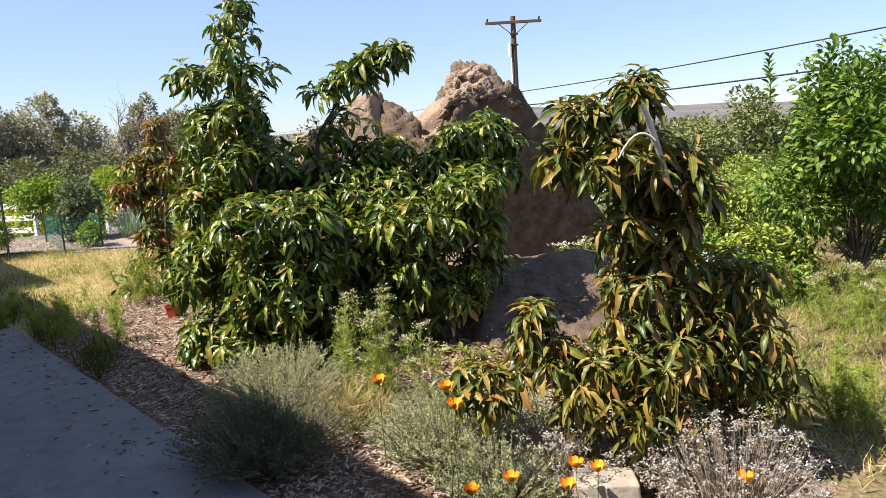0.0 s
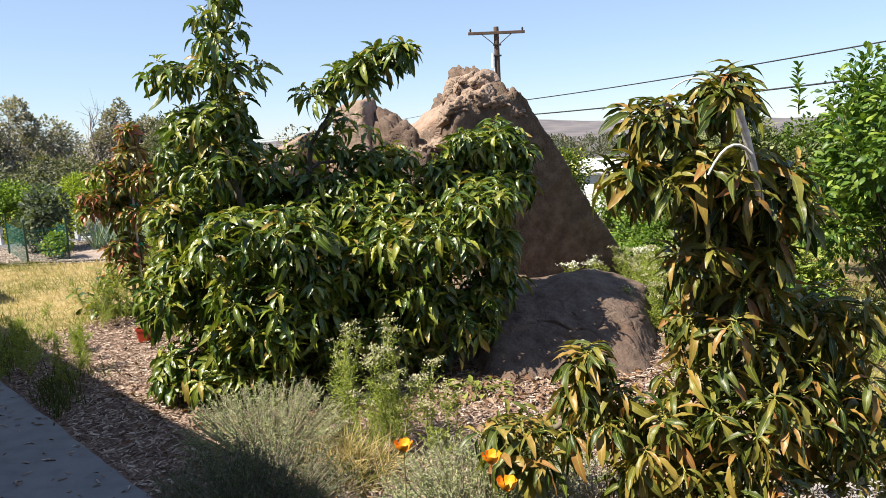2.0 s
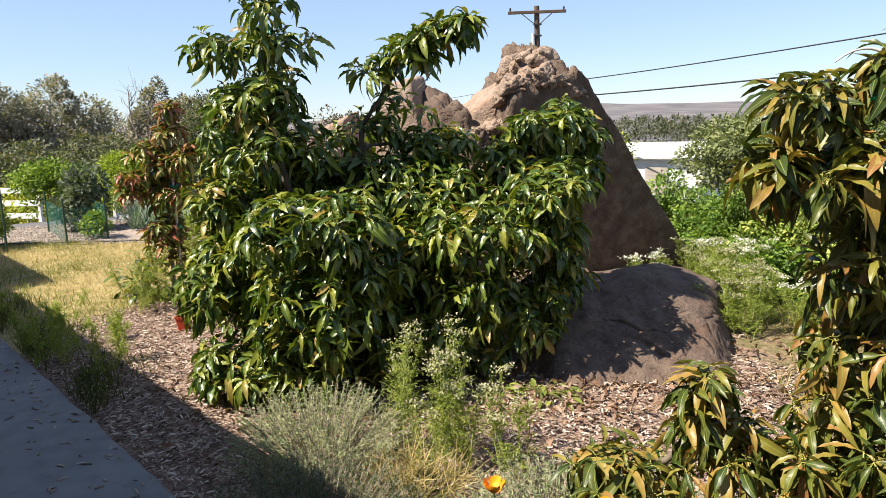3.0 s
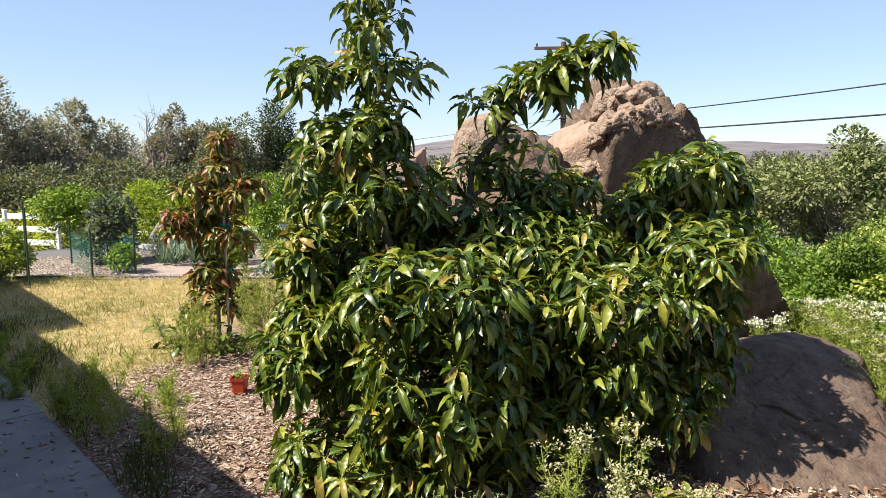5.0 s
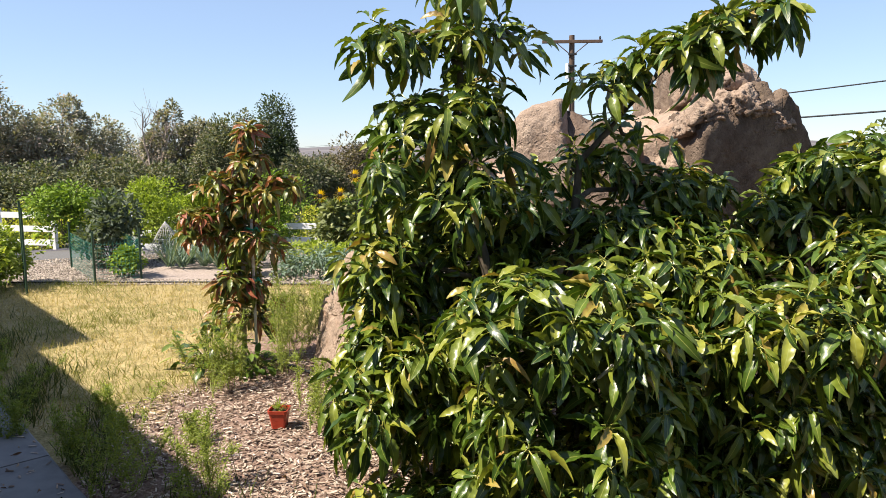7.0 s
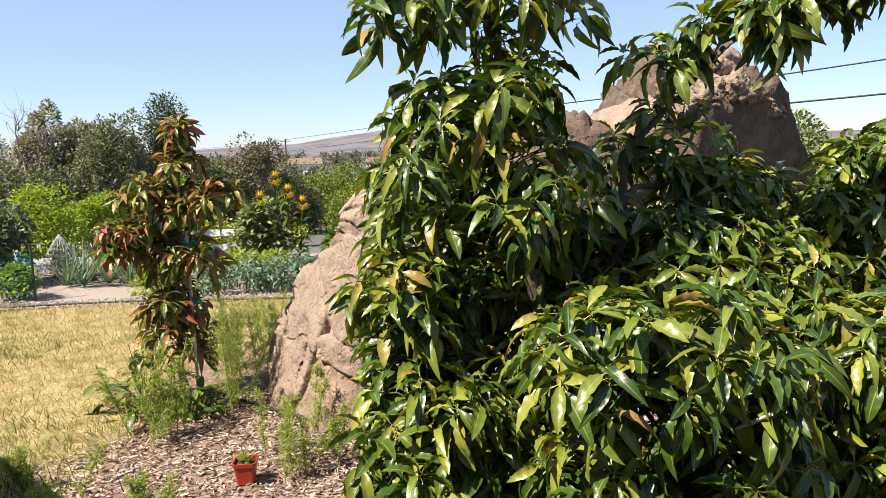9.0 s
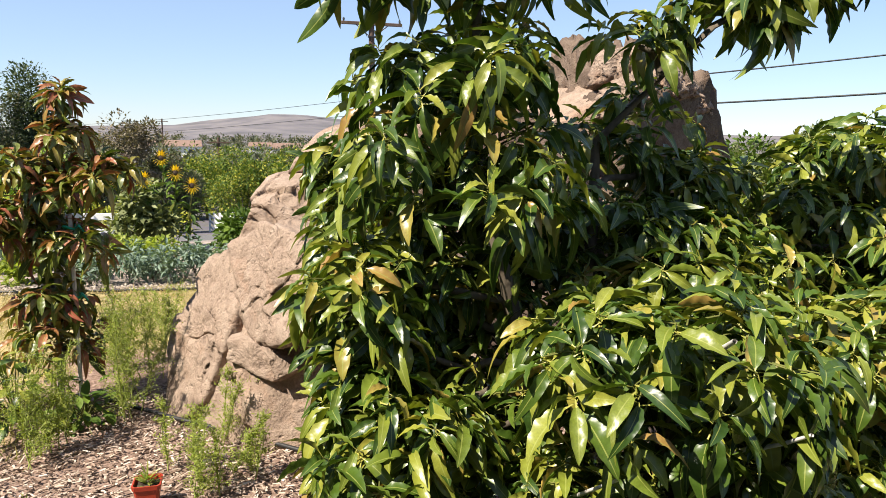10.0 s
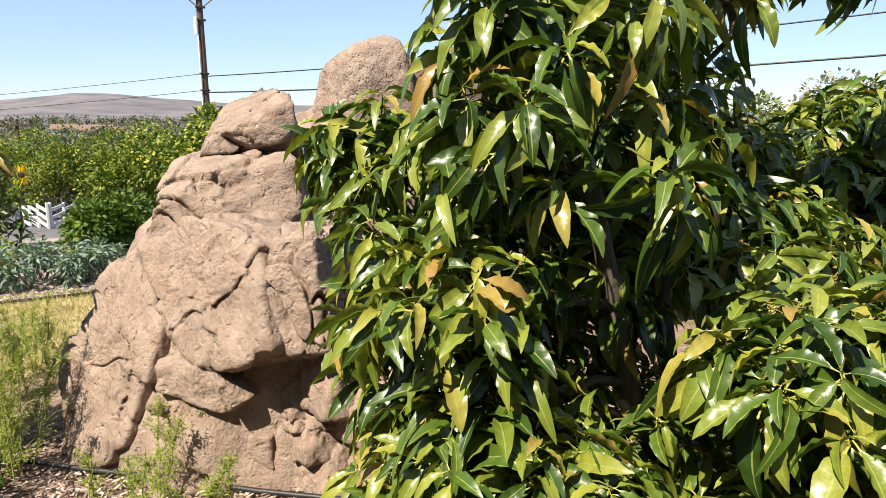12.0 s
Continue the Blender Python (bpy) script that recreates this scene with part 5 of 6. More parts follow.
def net_cone():
    x, y, z = bearing(-24.3, 11.2)
    root = thing("covered_plant", "pale netting tent over a small plant", "plant cover", x, y, z)
    lines = []
    for k in range(22):
        a = 2 * math.pi * k / 22
        lines.append((bow((0.3 * math.cos(a), 0.3 * math.sin(a), 0), (0, 0, 0.55), 0.05, 8), np.full(8, 0.003)))
    for k in range(1, 9):
        r = 0.3 * (1 - k / 9.5)
        ang = np.linspace(0, 2 * np.pi, 18)
        lines.append((np.stack([r * np.cos(ang), r * np.sin(ang), np.full(18, 0.060 * k)], -1), np.full(18, 0.003)))
    v, f = tubes(lines, 4)
    part("netting", mesh_of("netting", v, f, m_pale), root)
    rng = np.random.RandomState(4)
    o = sphere_points(500, rng, 0)
    pos = o * (0.24, 0.24, 0.5) * rng.uniform(0.2, 0.95, (500, 1))
    pos[:, :2] *= (1 - 1.4 * pos[:, 2:3]).clip(0.1, 1)
    part("plant", spread("plant", DIAMOND, frames(pos, o, np.full(500, 0.06)), f_silver), root, kind="stuff")


net_cone()


# ---- pot, pipes, stakes ----
def build_pot():
    pot = thing("plant_pot", "small square red plastic nursery pot on mulch", "plant pot", -2.41, 5.85, 0.005)
    bm = bmesh.new()
    r0, r1, h = 0.036, 0.052, 0.105
    rings = [(r0, 0), (r1 - 0.004, h - 0.018), (r1, h - 0.018), (r1 + 0.002, h), (r1 - 0.004, h), (r1 - 0.007, h - 0.025), (r0, 0.02)]
    rows = [[bm.verts.new((sx * r, sy * r, z)) for sx, sy in ((-1, -0.8), (-0.8, -1), (0.8, -1), (1, -0.8), (1, 0.8), (0.8, 1), (-0.8, 1), (-1, 0.8))] for r, z in rings]
    for a, b in zip(rows, rows[1:]):
        for i in range(8):
            bm.faces.new((a[i], a[(i + 1) % 8], b[(i + 1) % 8], b[i]))
    bm.faces.new(rows[0][::-1])
    part("shell", bm_mesh("shell", bm, m_pot), pot)
    part("soil", box("soil", 0.084, 0.084, 0.016, m_soil, (0, 0, 0.082), 0.004), pot)
    rng = np.random.RandomState(2)
    d = sphere_points(40, rng, 0.1)
    p = d * (0.02, 0.02, 0.09) * rng.rand(40, 1) + (0, 0, 0.085)
    part("seedling", spread("seedling", BLADE, frames(p, d, np.stack([np.full(40, 0.008), np.full(40, 0.05)], -1)), f_weed), pot)


build_pot()


def pipe(label, pts, r):
    n = 60
    t = np.linspace(0, len(pts) - 1, n)
    p = np.stack([np.interp(t, range(len(pts)), [q[k] for q in pts]) for k in range(3)], -1)
    p[1:-1] = (p[:-2] + p[1:-1] * 2 + p[2:]) / 4
    v, f = tubes([(p, np.full(n, r))], 8)
    thing("irrigation_pipe", label, "pipe", data=mesh_of("irrigation_pipe", v, f, m_black))


pipe("black plastic irrigation pipe lying along the boulder's foot", [(-2.8, 7.1, 0.015), (-2.4, 6.72, 0.02), (-2.1, 6.47, 0.02), (-1.83, 6.22, 0.02), (-1.56, 6.0, 0.02), (-1.2, 5.75, 0.02), (-0.6, 5.5, 0.02)], 0.011)
pipe("black irrigation pipe along the vegetable bed", [(-7.0, 10.2, 0.012), (-4.5, 10.25, 0.012), (-2.8, 10.05, 0.012), (-1.5, 10.1, 0.012)], 0.012)


def tied_stake(x, y, h, ties):
    stake = thing("tree_stake", "pale wooden stake with green tape beside the young tree", "stake", x, y, 0)
    part("pole", box("pole", 0.018, 0.018, h, m_pale, (0, 0, h / 2 - 0.05), 0.004), stake, "pale weathered wood")
    for z in ties:
        ang = np.linspace(0, 2 * np.pi, 14)
        v, f = tubes([(np.stack([0.035 * np.cos(ang), 0.03 * np.sin(ang), z + 0.008 * np.sin(2 * ang)], -1), np.full(14, 0.007)), ([(0.03, -0.02, z), (0.05, -0.05, z + 0.015), (0.07, -0.04, z - 0.02)], [0.006, 0.006, 0.004])], 5)
        part("tape", mesh_of("tape", v, f, m_ribbon), stake, "green plastic tape")


tied_stake(-2.9, 7.02, 1.1, (0.62, 0.98))


def plant_tie(x, y, z, r):
    ang = np.linspace(0, 2 * np.pi, 14)
    v, f = tubes([(np.stack([x + r * np.cos(ang), y + r * np.sin(ang), z + 0.008 * np.sin(2 * ang)], -1), np.full(14, 0.006)), ([(x + r, y - 0.01, z), (x + r + 0.02, y - 0.03, z + 0.02), (x + r + 0.03, y - 0.04, z - 0.03)], [0.006, 0.006, 0.004])], 5)
    thing("plant_tie", "knotted green plastic tape round a branch", "plant tie", data=mesh_of("plant_tie", v, f, m_ribbon))


plant_tie(0.71, 2.6, 1.46, 0.022)
plant_tie(-1.38, 4.83, 1.98, 0.03)


def bare_stems(label, lines):
    v, f = tubes(lines, 6)
    thing("bare_branch", label, "branch", data=mesh_of("bare_branch", v, f, m_pale))


bare_stems("whitewashed bare branch rising from the young tree", [
    (bow((0.845, 2.57, 1.22), (0.74, 2.47, 1.48), 0.02, 8), np.linspace(0.016, 0.010, 8)), (bow((0.79, 2.5, 1.36), (0.66, 2.47, 1.31), 0.05, 8), np.linspace(0.005, 0.003, 8)), (bow((0.78, 2.6, 1.5), (0.6, 2.6, 1.55), 0.05, 10), np.linspace(0.005, 0.002, 10))])
bare_stems("pale dead twigs among the avocado leaves", [
    (bow((-1.0, 4.45, 0.85), (-1.1, 4.15, 1.08), 0.02, 6), np.linspace(0.008, 0.005, 6)), (bow((-1.0, 4.4, 0.75), (-0.95, 4.1, 0.9), -0.02, 6), np.linspace(0.007, 0.004, 6)), (bow((-1.25, 4.5, 0.6), (-1.3, 4.2, 0.8), 0, 6), np.linspace(0.006, 0.003, 6))])


# ---- near plants ----
def sprig_shrub(name, label, x, y, wide, tall, stems, per, leaf, mat, seed, up=0.9, heads=None, bark=None, category="shrub"):
    """A low mound of many thin stems set with small narrow leaves."""
    rng = np.random.RandomState(seed)
    root = thing(name, label, category, x, y, 0)
    lines, pos, way = [], [], []
    tips = []
    for k in range(stems):
        a, r = rng.uniform(0, 2 * np.pi), np.sqrt(rng.rand())
        foot = np.array((0.25 * wide * r * np.cos(a) * 0.6, 0.25 * wide * r * np.sin(a) * 0.6, 0))
        tip = np.array((wide / 2 * r * np.cos(a), wide / 2 * r * np.sin(a), tall * np.sqrt(max(0.05, 1 - 0.75 * r * r)) * rng.choice([0.65, 0.85, 1.0, 1.1]) * rng.uniform(0.82, 1.1)))
        ln = bow(foot, tip, 0.06 * tall * (1 - up), 5, 0.006, rng)
        lines.append((ln, np.linspace(0.0028, 0.001, 5)))
        t = rng.uniform(0.3, 1, per) ** 0.7
        pos.append(np.stack([np.interp(t, np.linspace(0, 1, 5), ln[:, i]) for i in range(3)], -1))
        d = sphere_points(per, rng, -0.5) * 1.2 + unit(tip - foot) * (up - 0.55)
        way.append(d)
        tips.append(tip)
    v, f = tubes(lines, 3)
    part("stem", mesh_of("stem", v, f, bark or m_spent), root, kind="stuff")
    pos, way = np.concatenate(pos), np.concatenate(way)
    m = frames(pos, way, np.stack([np.full(len(pos), leaf[1]), leaf[0] * rng.uniform(0.6, 1.3, len(pos))], -1), rng.uniform(-1, 1, len(pos)))
    part("foliage", spread("foliage", BLADE, m, mat), root, kind="stuff")
    if heads:
        tips = np.array(tips)[:: heads[2]]
        q = np.repeat(tips, 12, 0) + rng.normal(0, heads[1], (len(tips) * 12, 3)) * (1, 1, 0.5)
        d = sphere_points(len(q), rng, 0)
        part("flower_head", spread("flower_head", DIAMOND, frames(q, d, np.full(len(q), heads[1] * 1.2)), heads[0]), root, kind="stuff")
    return root


sprig_shrub("lavender_shrub", "grey-green lavender mound on mulch in sunlight", -0.92, 3.68, 0.85, 0.33, 420, 44, (0.017, 0.0036), f_sage, 301)
sprig_shrub("dark_green_shrub", "dark green woody mound beside the walkway in shade", -0.82, 3.02, 0.85, 0.32, 460, 48, (0.017, 0.0036), f_dusk, 302)
sprig_shrub("sage_shrub", "pale green feathery sagebrush mound", 0.0, 2.98, 0.75, 0.33, 420, 44, (0.017, 0.0036), f_sage, 303)
sprig_shrub("sage_shrub", "pale green feathery sagebrush mound", 0.22, 2.62, 0.6, 0.26, 300, 46, (0.015, 0.0034), f_sage, 304)
sprig_shrub("sage_shrub", "pale green feathery sagebrush mound", 0.28, 3.2, 0.6, 0.25, 300, 46, (0.015, 0.0034), f_sage, 305)
sprig_shrub("dry_lavender", "dry grey lavender with spent flower stalks", 0.46, 2.72, 0.6, 0.30, 260, 22, (0.016, 0.0022), f_dry, 306, 1.2, (f_spent, 0.010, 1), m_spent)
sprig_shrub("dry_lavender", "dry grey lavender with spent flower stalks", 1.02, 2.36, 0.6, 0.38, 300, 22, (0.016, 0.0022), f_dry, 307, 1.2, (f_spent, 0.010, 1), m_spent)
sprig_shrub("dry_lavender", "dry grey lavender with spent flower stalks", 0.82, 2.68, 0.4, 0.28, 160, 22, (0.016, 0.0022), f_dry, 308, 1.2, (f_spent, 0.010, 1), m_spent)
sprig_shrub("dry_grass_tuft", "straw-coloured dry grass tuft", -0.5, 3.38, 0.5, 0.17, 110, 6, (0.14, 0.003), f_straw, 309, 1.4, None, m_twig, "grass")
sprig_shrub("dry_grass_tuft", "straw-coloured dry grass tuft", 0.75, 2.75, 0.45, 0.2, 120, 6, (0.12, 0.003), f_straw, 310, 1.4, None, m_twig, "grass")


def umbel_plant(label, x, y, tall, stems, spread_r, seed, head=0.03, mat=None, heads=True, per=120, leaf=0.022, bloom=None):
    """Upright feathery stems with flat flower heads."""
    rng = np.random.RandomState(seed)
    root = thing("feathery_weed", label, "plant", x, y, 0)
    lines, pos, way, hp = [], [], [], []
    for k in range(stems):
        foot = np.array((*rng.normal(0, spread_r * 0.45, 2), 0))
        tip = foot + (*rng.normal(0, spread_r * 0.6, 2), tall * rng.uniform(0.7, 1.08))
        ln = bow(foot, tip, 0, 6, 0.008, rng)
        lines.append((ln, np.linspace(0.003, 0.0014, 6)))
        for j in range(26):
            t = rng.uniform(0.06, 0.97)
            b = foot + (tip - foot) * t
            a = rng.uniform(0, 2 * np.pi)
            reach = (0.16 * tall * (1.12 - t) + 0.025) * rng.uniform(0.6, 1.2)
            e = b + np.array((math.cos(a), math.sin(a), 0.75)) * reach
            lines.append((bow(b, e, 0.15 * reach, 4), np.linspace(0.0013, 0.0006, 4)))
            q = b + (e - b) * rng.uniform(0.15, 1, (per // 8, 1)) + rng.normal(0, 0.009, (per // 8, 3))
            pos.append(q)
            way.append(sphere_points(len(q), rng, -0.2))
            if heads and t > 0.86:
                hp.append(e)
        t = rng.uniform(0.1, 0.95, per)[:, None]
        pos.append(foot + (tip - foot) * t)
        way.append(sphere_points(per, rng, -0.1))
        hp.append(tip)
    v, f = tubes(lines, 4)
    part("stem", mesh_of("stem", v, f, m_stem), root, kind="stuff")
    pos, way = np.concatenate(pos), np.concatenate(way)
    part("foliage", spread("foliage", BLADE, frames(pos, way, np.stack([np.full(len(pos), 0.0048), leaf * rng.uniform(0.5, 1.4, len(pos))], -1), rng.uniform(-1, 1, len(pos))), mat or f_weed), root, kind="stuff")
    if heads:
        hp = np.array(hp)
        q = np.repeat(hp, 16, 0) + rng.normal(0, head * 0.4, (len(hp) * 16, 3)) * (1, 1, 0.3)
        part("flower_head", spread("flower_head", DIAMOND, frames(q, sphere_points(len(q), rng, 0.2), np.full(len(q), head * 0.34)), bloom or m_umbel), root, kind="stuff")


TALL = "tall feathery green weed with cream flower heads on mulch"
for k, (x, y, h, n) in enumerate([(-0.56, 3.74, 0.64, 3), (-0.4, 3.7, 0.6, 5), (-0.24, 3.66, 0.5, 4), (-0.6, 3.86, 0.52, 3), (-0.08, 3.6, 0.38, 4), (-0.38, 3.62, 0.36, 6)] ):
    umbel_plant(TALL, x, y, h, n, 0.10, 320 + k, head=0.04, per=80, leaf=0.016)
FRESH = "fresh green feathery weed on mulch"
for k, (x, y, h, n) in enumerate([(-2.97, 6.42, 0.5, 16), (-2.9, 6.5, 0.4, 10), (-2.68, 6.88, 0.8, 14), (-2.66, 6.82, 0.55, 10), (-2.58, 5.2, 0.36, 9), (-2.95, 5.1, 0.42, 14), (-2.45, 4.8, 0.36, 9), (-3.05, 5.35, 0.3, 8), (-2.12, 6.42, 0.36, 7), (-2.3, 6.15, 0.34, 6), (-2.22, 5.9, 0.3, 5), (-2.05, 6.05, 0.28, 4), (-2.62, 7.35, 0.45, 16), (-2.75, 7.7, 0.5, 16), (-2.6, 8.1, 0.45, 16), (-3.45, 6.0, 0.2, 6), (-2.75, 5.62, 0.16, 4), (-3.75, 5.6, 0.28, 12), (-3.3, 5.35, 0.3, 10), (-4.2, 6.2, 0.25, 12), (-4.6, 6.75, 0.22, 10)]):
    umbel_plant(FRESH, x, y, h, max(3, int(n * 0.42)), 0.10 if n < 12 else 0.15, 340 + k, heads=k in (0, 2, 12), head=0.02, per=150, leaf=0.014)
WHITE = "green weed topped with white flower clusters beside the boulder"
for k, (x, y, h, n) in enumerate([(1.06, 6.2, 0.42, 7), (1.7, 6.75, 0.4, 14), (2.0, 6.5, 0.42, 14), (1.95, 7.0, 0.4, 14), (1.5, 5.5, 0.36, 14), (1.75, 5.8, 0.4, 16), (1.95, 5.4, 0.36, 14), (1.65, 6.2, 0.42, 14), (2.9, 4.9, 0.4, 10), (2.25, 4.2, 0.5, 6), (2.5, 4.6, 0.4, 6)]):
    umbel_plant(WHITE, x, y, h, n, 0.2, 380 + k, head=0.045, per=90, bloom=m_blossom if k in (0, 2, 3, 6) else None)
umbel_plant("yellow-green weed on open soil", 1.86, 3.15, 0.34, 16, 0.13, 395, heads=False, mat=f_fennel, per=90, leaf=0.015)
umbel_plant("reddish dry weed at the boulder's foot", 0.15, 5.75, 0.32, 12, 0.14, 396, heads=False, mat=f_dry)


def broad_weed(x, y, h, w, n, size, seed, label, mat):
    rng = np.random.RandomState(seed)
    root = thing("broadleaf_weed", label, "plant", x, y, 0)
    o = sphere_points(n, rng, 0.0)
    pos = o * (w / 2, w / 2, h) * rng.uniform(0.4, 1, (n, 1))
    v, f = tubes([(bow((0, 0, 0), p, 0.03, 4), np.linspace(0.004, 0.002, 4)) for p in pos[::2]], 4)
    part("stem", mesh_of("stem", v, f, m_twig), root, kind="stuff")
    d = o * (1, 1, 0.3) + rng.normal(0, 0.3, (n, 3)) - (0, 0, 0.2)
    part("foliage", spread("foliage", BROAD, frames(pos, d, size * rng.uniform(0.6, 1.3, n)), mat), root, kind="stuff")


broad_weed(-3.17, 6.86, 0.5, 0.6, 120, 0.11, 401, "leafy dark green shoots round the young tree's foot", m_leaf["green"][0])
broad_weed(-2.85, 6.85, 0.22, 0.4, 60, 0.10, 402, "broad green weed leaves on mulch", f_mid)
broad_weed(0.1, 4.45, 0.1, 0.4, 40, 0.07, 403, "low leafy weed on mulch", f_weed)


def poppy(x, y, h, seed):
    rng = np.random.RandomState(seed)
    root = thing("poppy", "bright orange poppy flower on a thin stem", "flower", x, y, 0, "orange poppies")
    tip = np.array((rng.normal(0, 0.03), rng.normal(0, 0.03), h))
    v, f = tubes([(bow((0, 0, 0), tip, 0, 5, 0.004, rng), np.full(5, 0.0015))], 4)
    part("stem", mesh_of("stem", v, f, m_twig), root)
    spin = rng.uniform(0, 6)
    for k in range(4):
        a = spin + k * math.pi / 2
        n, v = 5, []
        for i in range(n):
            for j in range(n):
                s, t = i / (n - 1), (j / (n - 1) - 0.5) * 2
                wd = 1.2 * math.sqrt(max(0.02, s * (1.25 - s)))
                r = 0.026 * math.sin(1.5 * s) * (1 - 0.08 * t * t)
                v.append(((r + 0.002) * math.cos(a + t * wd), (r + 0.002) * math.sin(a + t * wd), 0.032 * s ** 1.3 + 0.002 * math.sin(9 * t) * s))
        f = [(i * n + j, i * n + j + 1, (i + 1) * n + j + 1, (i + 1) * n + j) for i in range(n - 1) for j in range(n - 1)]
        ob = part("petal", mesh_of("petal", np.array(v), f, m_petal), root)
        ob.location = tip


for k, (x, y, h) in enumerate([(0.125, 2.25, 0.26), (0.215, 2.25, 0.26), (0.45, 2.28, 0.24), (0.53, 2.36, 0.27), (0.48, 2.33, 0.25), (1.02, 2.18, 0.26), (-0.2, 2.46, 0.54), (0.04, 2.35, 0.55), (0.065, 2.25, 0.53)]):
    poppy(x, y, h, 420 + k)

block = star_rock("stone_block", "pale rough stone block among the lavender", (0.60, 2.5, 0.04), [
    ((-1, 0.1, 0.05), (0.485, 2.5, 0.04)), ((1, 0, 0.05), (0.715, 2.5, 0.04)), ((0.05, -1, 0.08), (0.6, 2.43, 0.04)), ((0, 1, 0), (0.6, 2.57, 0.04)), ((0.03, -0.05, 1), (0.6, 2.5, 0.14)), ((0, 0, -1), (0.6, 2.5, -0.1))], 77, 6, 70, 0.006, mat=m_stone)
tagged(block, category="stone block")


# ---- loose cover of the ground ----
def inside(x, y):
    return (x + y > 2.0) & (x > -3.35 + 0.25 * np.sin(y * 5)) & (y < 7.3) & ~((x > -2.2) & (y > 6.4)) & (x < 1.45 + 0.2 * np.sin(y * 7))


def mulch_chips():
    rng = np.random.RandomState(17)
    n = 84000
    x, y = rng.uniform(-3.5, 2.4, n), rng.uniform(1.6, 7.3, n)
    keep = inside(x, y)
    x, y = x[keep], y[keep]
    n = len(x)
    a = rng.uniform(0, 2 * np.pi, n)
    d = np.stack([np.cos(a), np.sin(a), rng.normal(0, 0.16, n)], -1)
    size = np.stack([rng.uniform(0.004, 0.012, n), rng.uniform(0.014, 0.045, n)], -1)
    chip = (np.array([(-0.5, 0, 0), (0.5, 0, 0), (0.4, 1, 0), (-0.45, 1, 0), (-0.45, 0.03, 0.35), (0.45, 0.03, 0.35), (0.35, 0.95, 0.35), (-0.4, 0.95, 0.35)], float), np.array([(4, 5, 6, 7), (0, 1, 5, 4), (1, 2, 6, 5)]), np.zeros((8, 2)))
    me = spread("wood_chips", [chip], frames(np.stack([x, y, rng.uniform(0.0, 0.012, n)], -1), d, size, rng.normal(0, 0.3, n)), m_chip)
    me.polygons.foreach_set("use_smooth", np.zeros(len(me.polygons), bool))
    thing("wood_chips", "pinkish-grey wood chip mulch covering the bed", "mulch", kind="stuff", data=me)
    n = 260
    s, u = 1.38 - np.abs(rng.normal(0, 0.22, n)), rng.uniform(-1, 9, n)
    x, y = (s - u) * R2, (s + u) * R2
    a = rng.uniform(0, 2 * np.pi, n)
    me = spread("stray_chips", [chip], frames(np.stack([x, y, np.full(n, 0.032)], -1), np.stack([np.cos(a), np.sin(a), np.zeros(n)], -1), np.stack([rng.uniform(0.006, 0.012, n), rng.uniform(0.015, 0.05, n)], -1)), m_chip)
    thing("stray_chips", "stray wood chips on the concrete walkway", "mulch", kind="stuff", data=me)


mulch_chips()


def leaf_litter():
    rng = np.random.RandomState(18)
    n = 1500
    x, y = rng.normal(-0.1, 0.9, n), rng.normal(4.7, 0.4, n)
    a = rng.uniform(0, 2 * np.pi, n)
    me = spread("leaf_litter", AVO[:3], frames(np.stack([x, y, np.full(n, 0.025)], -1), np.stack([np.cos(a), np.sin(a), rng.normal(0.1, 0.2, n)], -1), rng.uniform(0.05, 0.11, n), rng.normal(0, 0.5, n)), f_litter)
    thing("leaf_litter", "dry reddish-brown fallen leaves under the trees", "leaves", kind="stuff", data=me)


def walkway_litter():
    rng = np.random.RandomState(31)
    n = 240
    at, u = 1.36 - np.abs(rng.normal(0, 0.5, n)), rng.uniform(-1, 9, n)
    a = rng.uniform(0, 2 * np.pi, n)
    me = spread("walkway_litter", SLIM[:3], frames(np.stack([(at - u) * R2, (at + u) * R2, np.full(n, 0.036)], -1), np.stack([np.cos(a), np.sin(a), np.full(n, 0.05)], -1), rng.uniform(0.03, 0.10, n), rng.normal(0, 0.6, n)), f_litter)
    thing("walkway_litter", "curled dry leaves scattered on the concrete walkway", "leaves", kind="stuff", data=me)


f_litter = leaf_material("dry fallen leaf", [(0, (0.106, 0.053, 0.033)), (0.5, (0.224, 0.132, 0.086)), (1, (0.330, 0.238, 0.172))], 0.7, 0.3, 0.1)
leaf_litter()
walkway_litter()


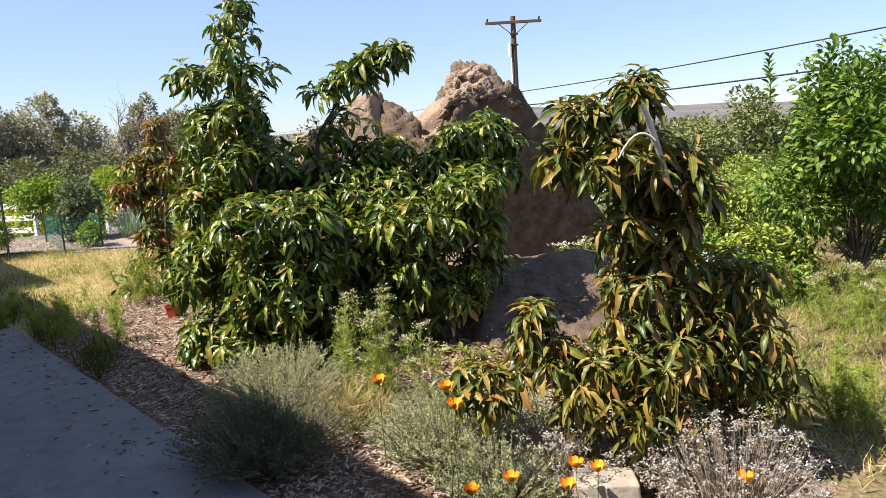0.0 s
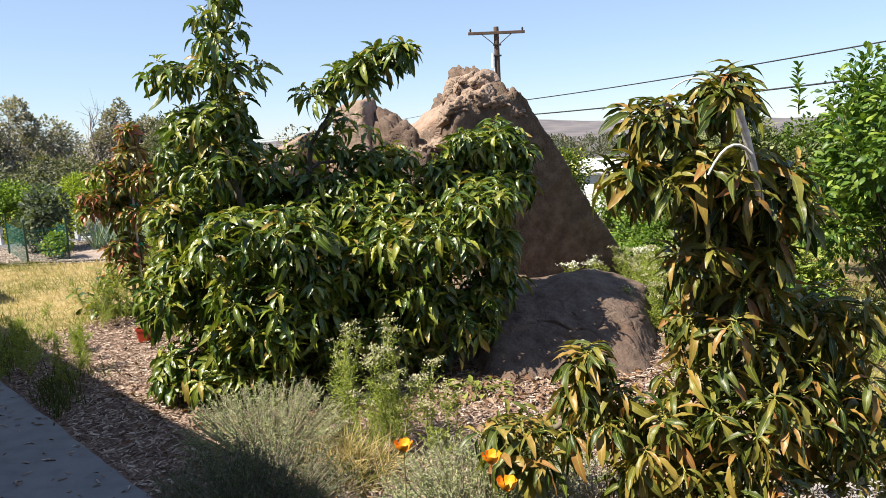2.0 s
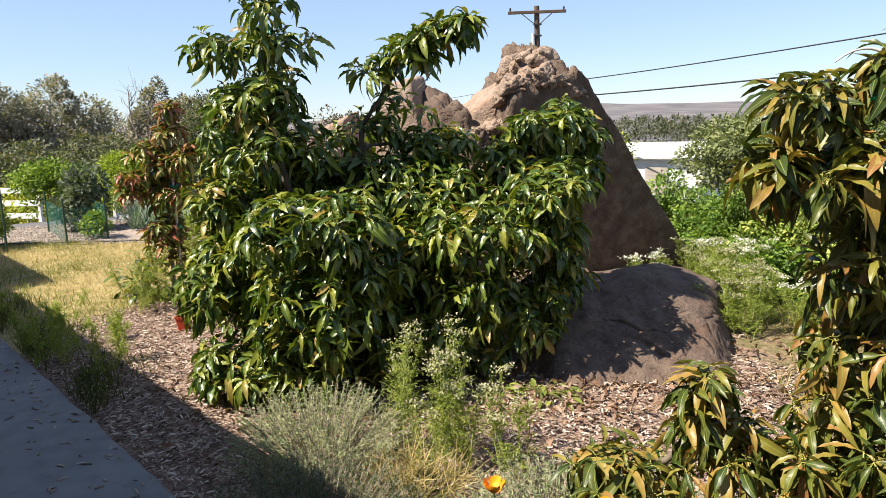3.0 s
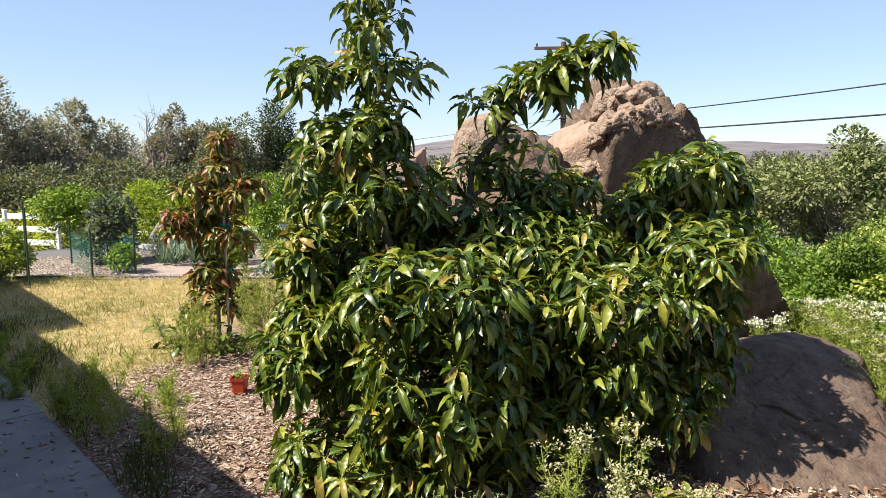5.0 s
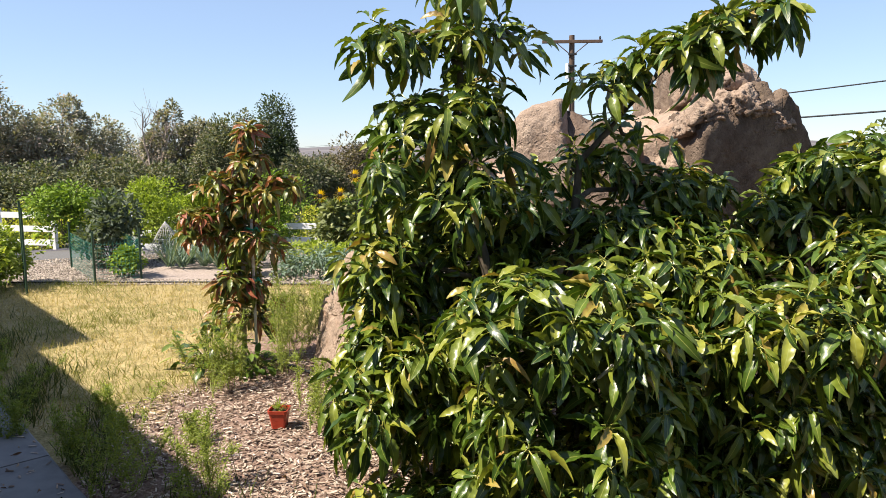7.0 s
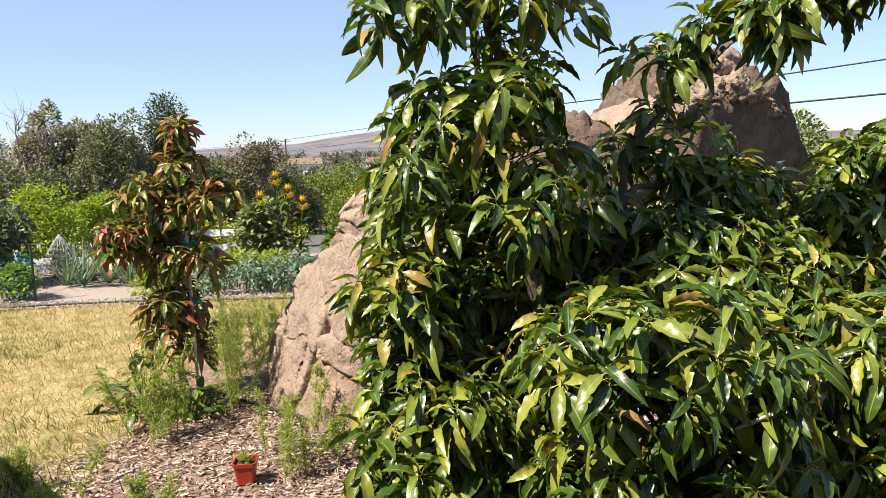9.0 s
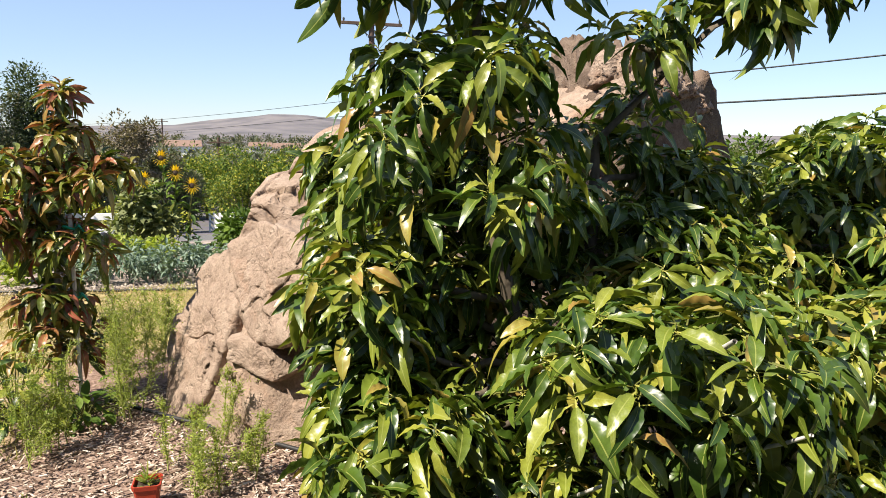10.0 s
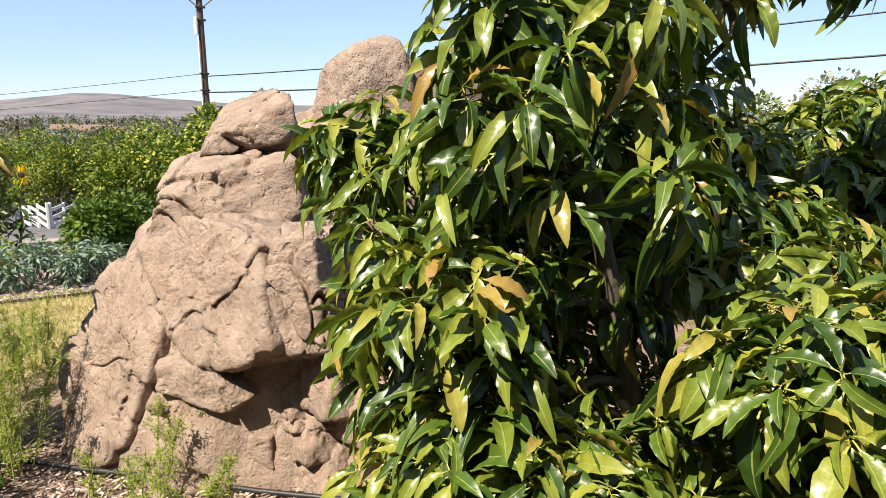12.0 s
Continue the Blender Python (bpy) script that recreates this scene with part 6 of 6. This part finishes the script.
def lawn_blades():
    rng = np.random.RandomState(19)
    n = 90000
    x, y = rng.uniform(-8.5, 1.0, n), rng.uniform(4.2, 10.4, n)
    keep = (x + y > 2.05) & ((x < -3.2 + 0.25 * np.sin(y * 5) + rng.normal(0, 0.12, n)) | ((y > 7.9) & (x > -3.3) & ~((x > -2.6) & (x < 1.6) & (y < 8.1)))) & (y < 10.2 + 0.1 * np.sin(x * 4)) & (np.hypot(x + 1, y - 4) > 0)
    patch = np.sin(x * 2.3 + np.cos(y * 1.7)) * np.cos(y * 2.1 + x) + rng.normal(0, 0.4, n)
    x, y, patch = x[keep], y[keep], patch[keep]
    n = len(x)
    a = rng.uniform(0, 2 * np.pi, n)
    d = np.stack([np.cos(a), np.sin(a), rng.uniform(0.3, 2.2, n)], -1)
    size = np.stack([rng.uniform(0.003, 0.006, n), rng.uniform(0.025, 0.075, n) * (1 + 0.5 * (patch > 0.5))], -1)
    m = frames(np.stack([x, y, np.zeros(n)], -1), d, size, rng.uniform(-1, 1, n))
    green = patch > 0.18
    thing("dry_grass", "dry straw-coloured lawn grass", "grass", kind="stuff", data=spread("dry_grass", BLADE, m[~green], f_straw))
    thing("green_grass", "patches of green weedy grass in the lawn", "grass", kind="stuff", data=spread("green_grass", BLADE, m[green], f_weedgrass))


def slope_weeds():
    rng = np.random.RandomState(29)
    n = 60000
    x, y = rng.uniform(1.3, 5.5, n), rng.uniform(2.6, 10.0, n)
    patch = np.sin(x * 2.9 + np.cos(y * 2.1)) * np.cos(y * 1.9 + x * 1.3) + rng.normal(0, 0.35, n)
    keep = (patch > -0.15) & (x > 1.4 + 0.25 * np.sin(y * 4)) & ~((x < 1.9) & (y > 6.6))
    x, y, patch = x[keep], y[keep], patch[keep]
    n = len(x)
    a = rng.uniform(0, 2 * np.pi, n)
    d = np.stack([np.cos(a), np.sin(a), rng.uniform(0.3, 2.4, n)], -1)
    size = np.stack([rng.uniform(0.003, 0.008, n), rng.uniform(0.03, 0.10, n) * (1 + 0.6 * (patch > 0.5))], -1)
    m = frames(np.stack([x, y, np.zeros(n)], -1), d, size, rng.uniform(-1, 1, n))
    green = patch > 0.42
    thing("slope_grass", "dry straw-coloured grass on the open slope", "grass", kind="stuff", data=spread("slope_grass", BLADE, m[~green], f_straw))
    thing("slope_weeds", "patches of low green weeds on the open slope", "weeds", kind="stuff", data=spread("slope_weeds", BLADE, m[green], f_slope))


def edge_weeds():
    rng = np.random.RandomState(37)
    n = 5000
    at, u = 1.42 + np.abs(rng.normal(0, 0.22, n)), rng.uniform(4.6, 10.0, n)
    clump = np.sin(u * 5.3 + 2 * np.sin(at * 6)) + rng.normal(0, 0.5, n) > 0.3
    at, u = at[clump], u[clump]
    n = len(at)
    a = rng.uniform(0, 2 * np.pi, n)
    d = np.stack([np.cos(a), np.sin(a), rng.uniform(1.0, 3.5, n)], -1)
    size = np.stack([rng.uniform(0.004, 0.008, n), rng.uniform(0.05, 0.16, n)], -1)
    thing("edge_weeds", "dark green grassy weeds along the walkway's edge", "weeds", kind="stuff", data=spread("edge_weeds", BLADE, frames(np.stack([(at - u) * R2, (at + u) * R2, np.zeros(n)], -1), d, size, rng.uniform(-1, 1, n)), f_edge))


f_edge = foliage("dark edge weeds", (0.045, 0.062, 0.016), (0.12, 0.145, 0.038))
edge_weeds()


f_slope = foliage("low slope weeds", (0.085, 0.125, 0.025), (0.23, 0.28, 0.065))
slope_weeds()


f_weedgrass = foliage("olive lawn grass", (0.135, 0.142, 0.029), (0.272, 0.267, 0.068))
lawn_blades()


def gravel_stones():
    rng = np.random.RandomState(23)
    n = 30000
    x, y = rng.uniform(-9.5, -1.0, n), 10.15 + 2.6 * rng.rand(n) ** 1.2
    keep = (x + y > 2.3) & (np.hypot(x - MID[0], y - MID[1]) < 12.0) & ~((x > -5.7) & (x < -1.8) & (y > 10.5) & (y < 12.1))
    x, y = x[keep], y[keep]
    n = len(x)
    a = rng.uniform(0, 2 * np.pi, n)
    stone = (np.array([(-0.5, 0, 0), (0.5, 0, 0), (0.5, 1, 0), (-0.5, 1, 0), (-0.3, 0.2, 0.5), (0.3, 0.15, 0.5), (0.25, 0.8, 0.5), (-0.3, 0.85, 0.5)], float), np.array([(4, 5, 6, 7), (0, 1, 5, 4), (1, 2, 6, 5), (2, 3, 7, 6), (3, 0, 4, 7)]), np.zeros((8, 2)))
    me = spread("gravel", [stone], frames(np.stack([x, y, np.full(n, -0.004)], -1), np.stack([np.cos(a), np.sin(a), rng.normal(0, 0.1, n)], -1), rng.uniform(0.008, 0.026, n)), m_gravel)
    thing("gravel", "pale stones and chips on the garden path", "gravel", kind="stuff", data=me)


m_gravel = leaf_material("pale path stone", [(0, (0.10, 0.08, 0.068)), (0.5, (0.27, 0.225, 0.19)), (1, (0.46, 0.40, 0.35))], 0.9, 0.2, 0.0)
gravel_stones()
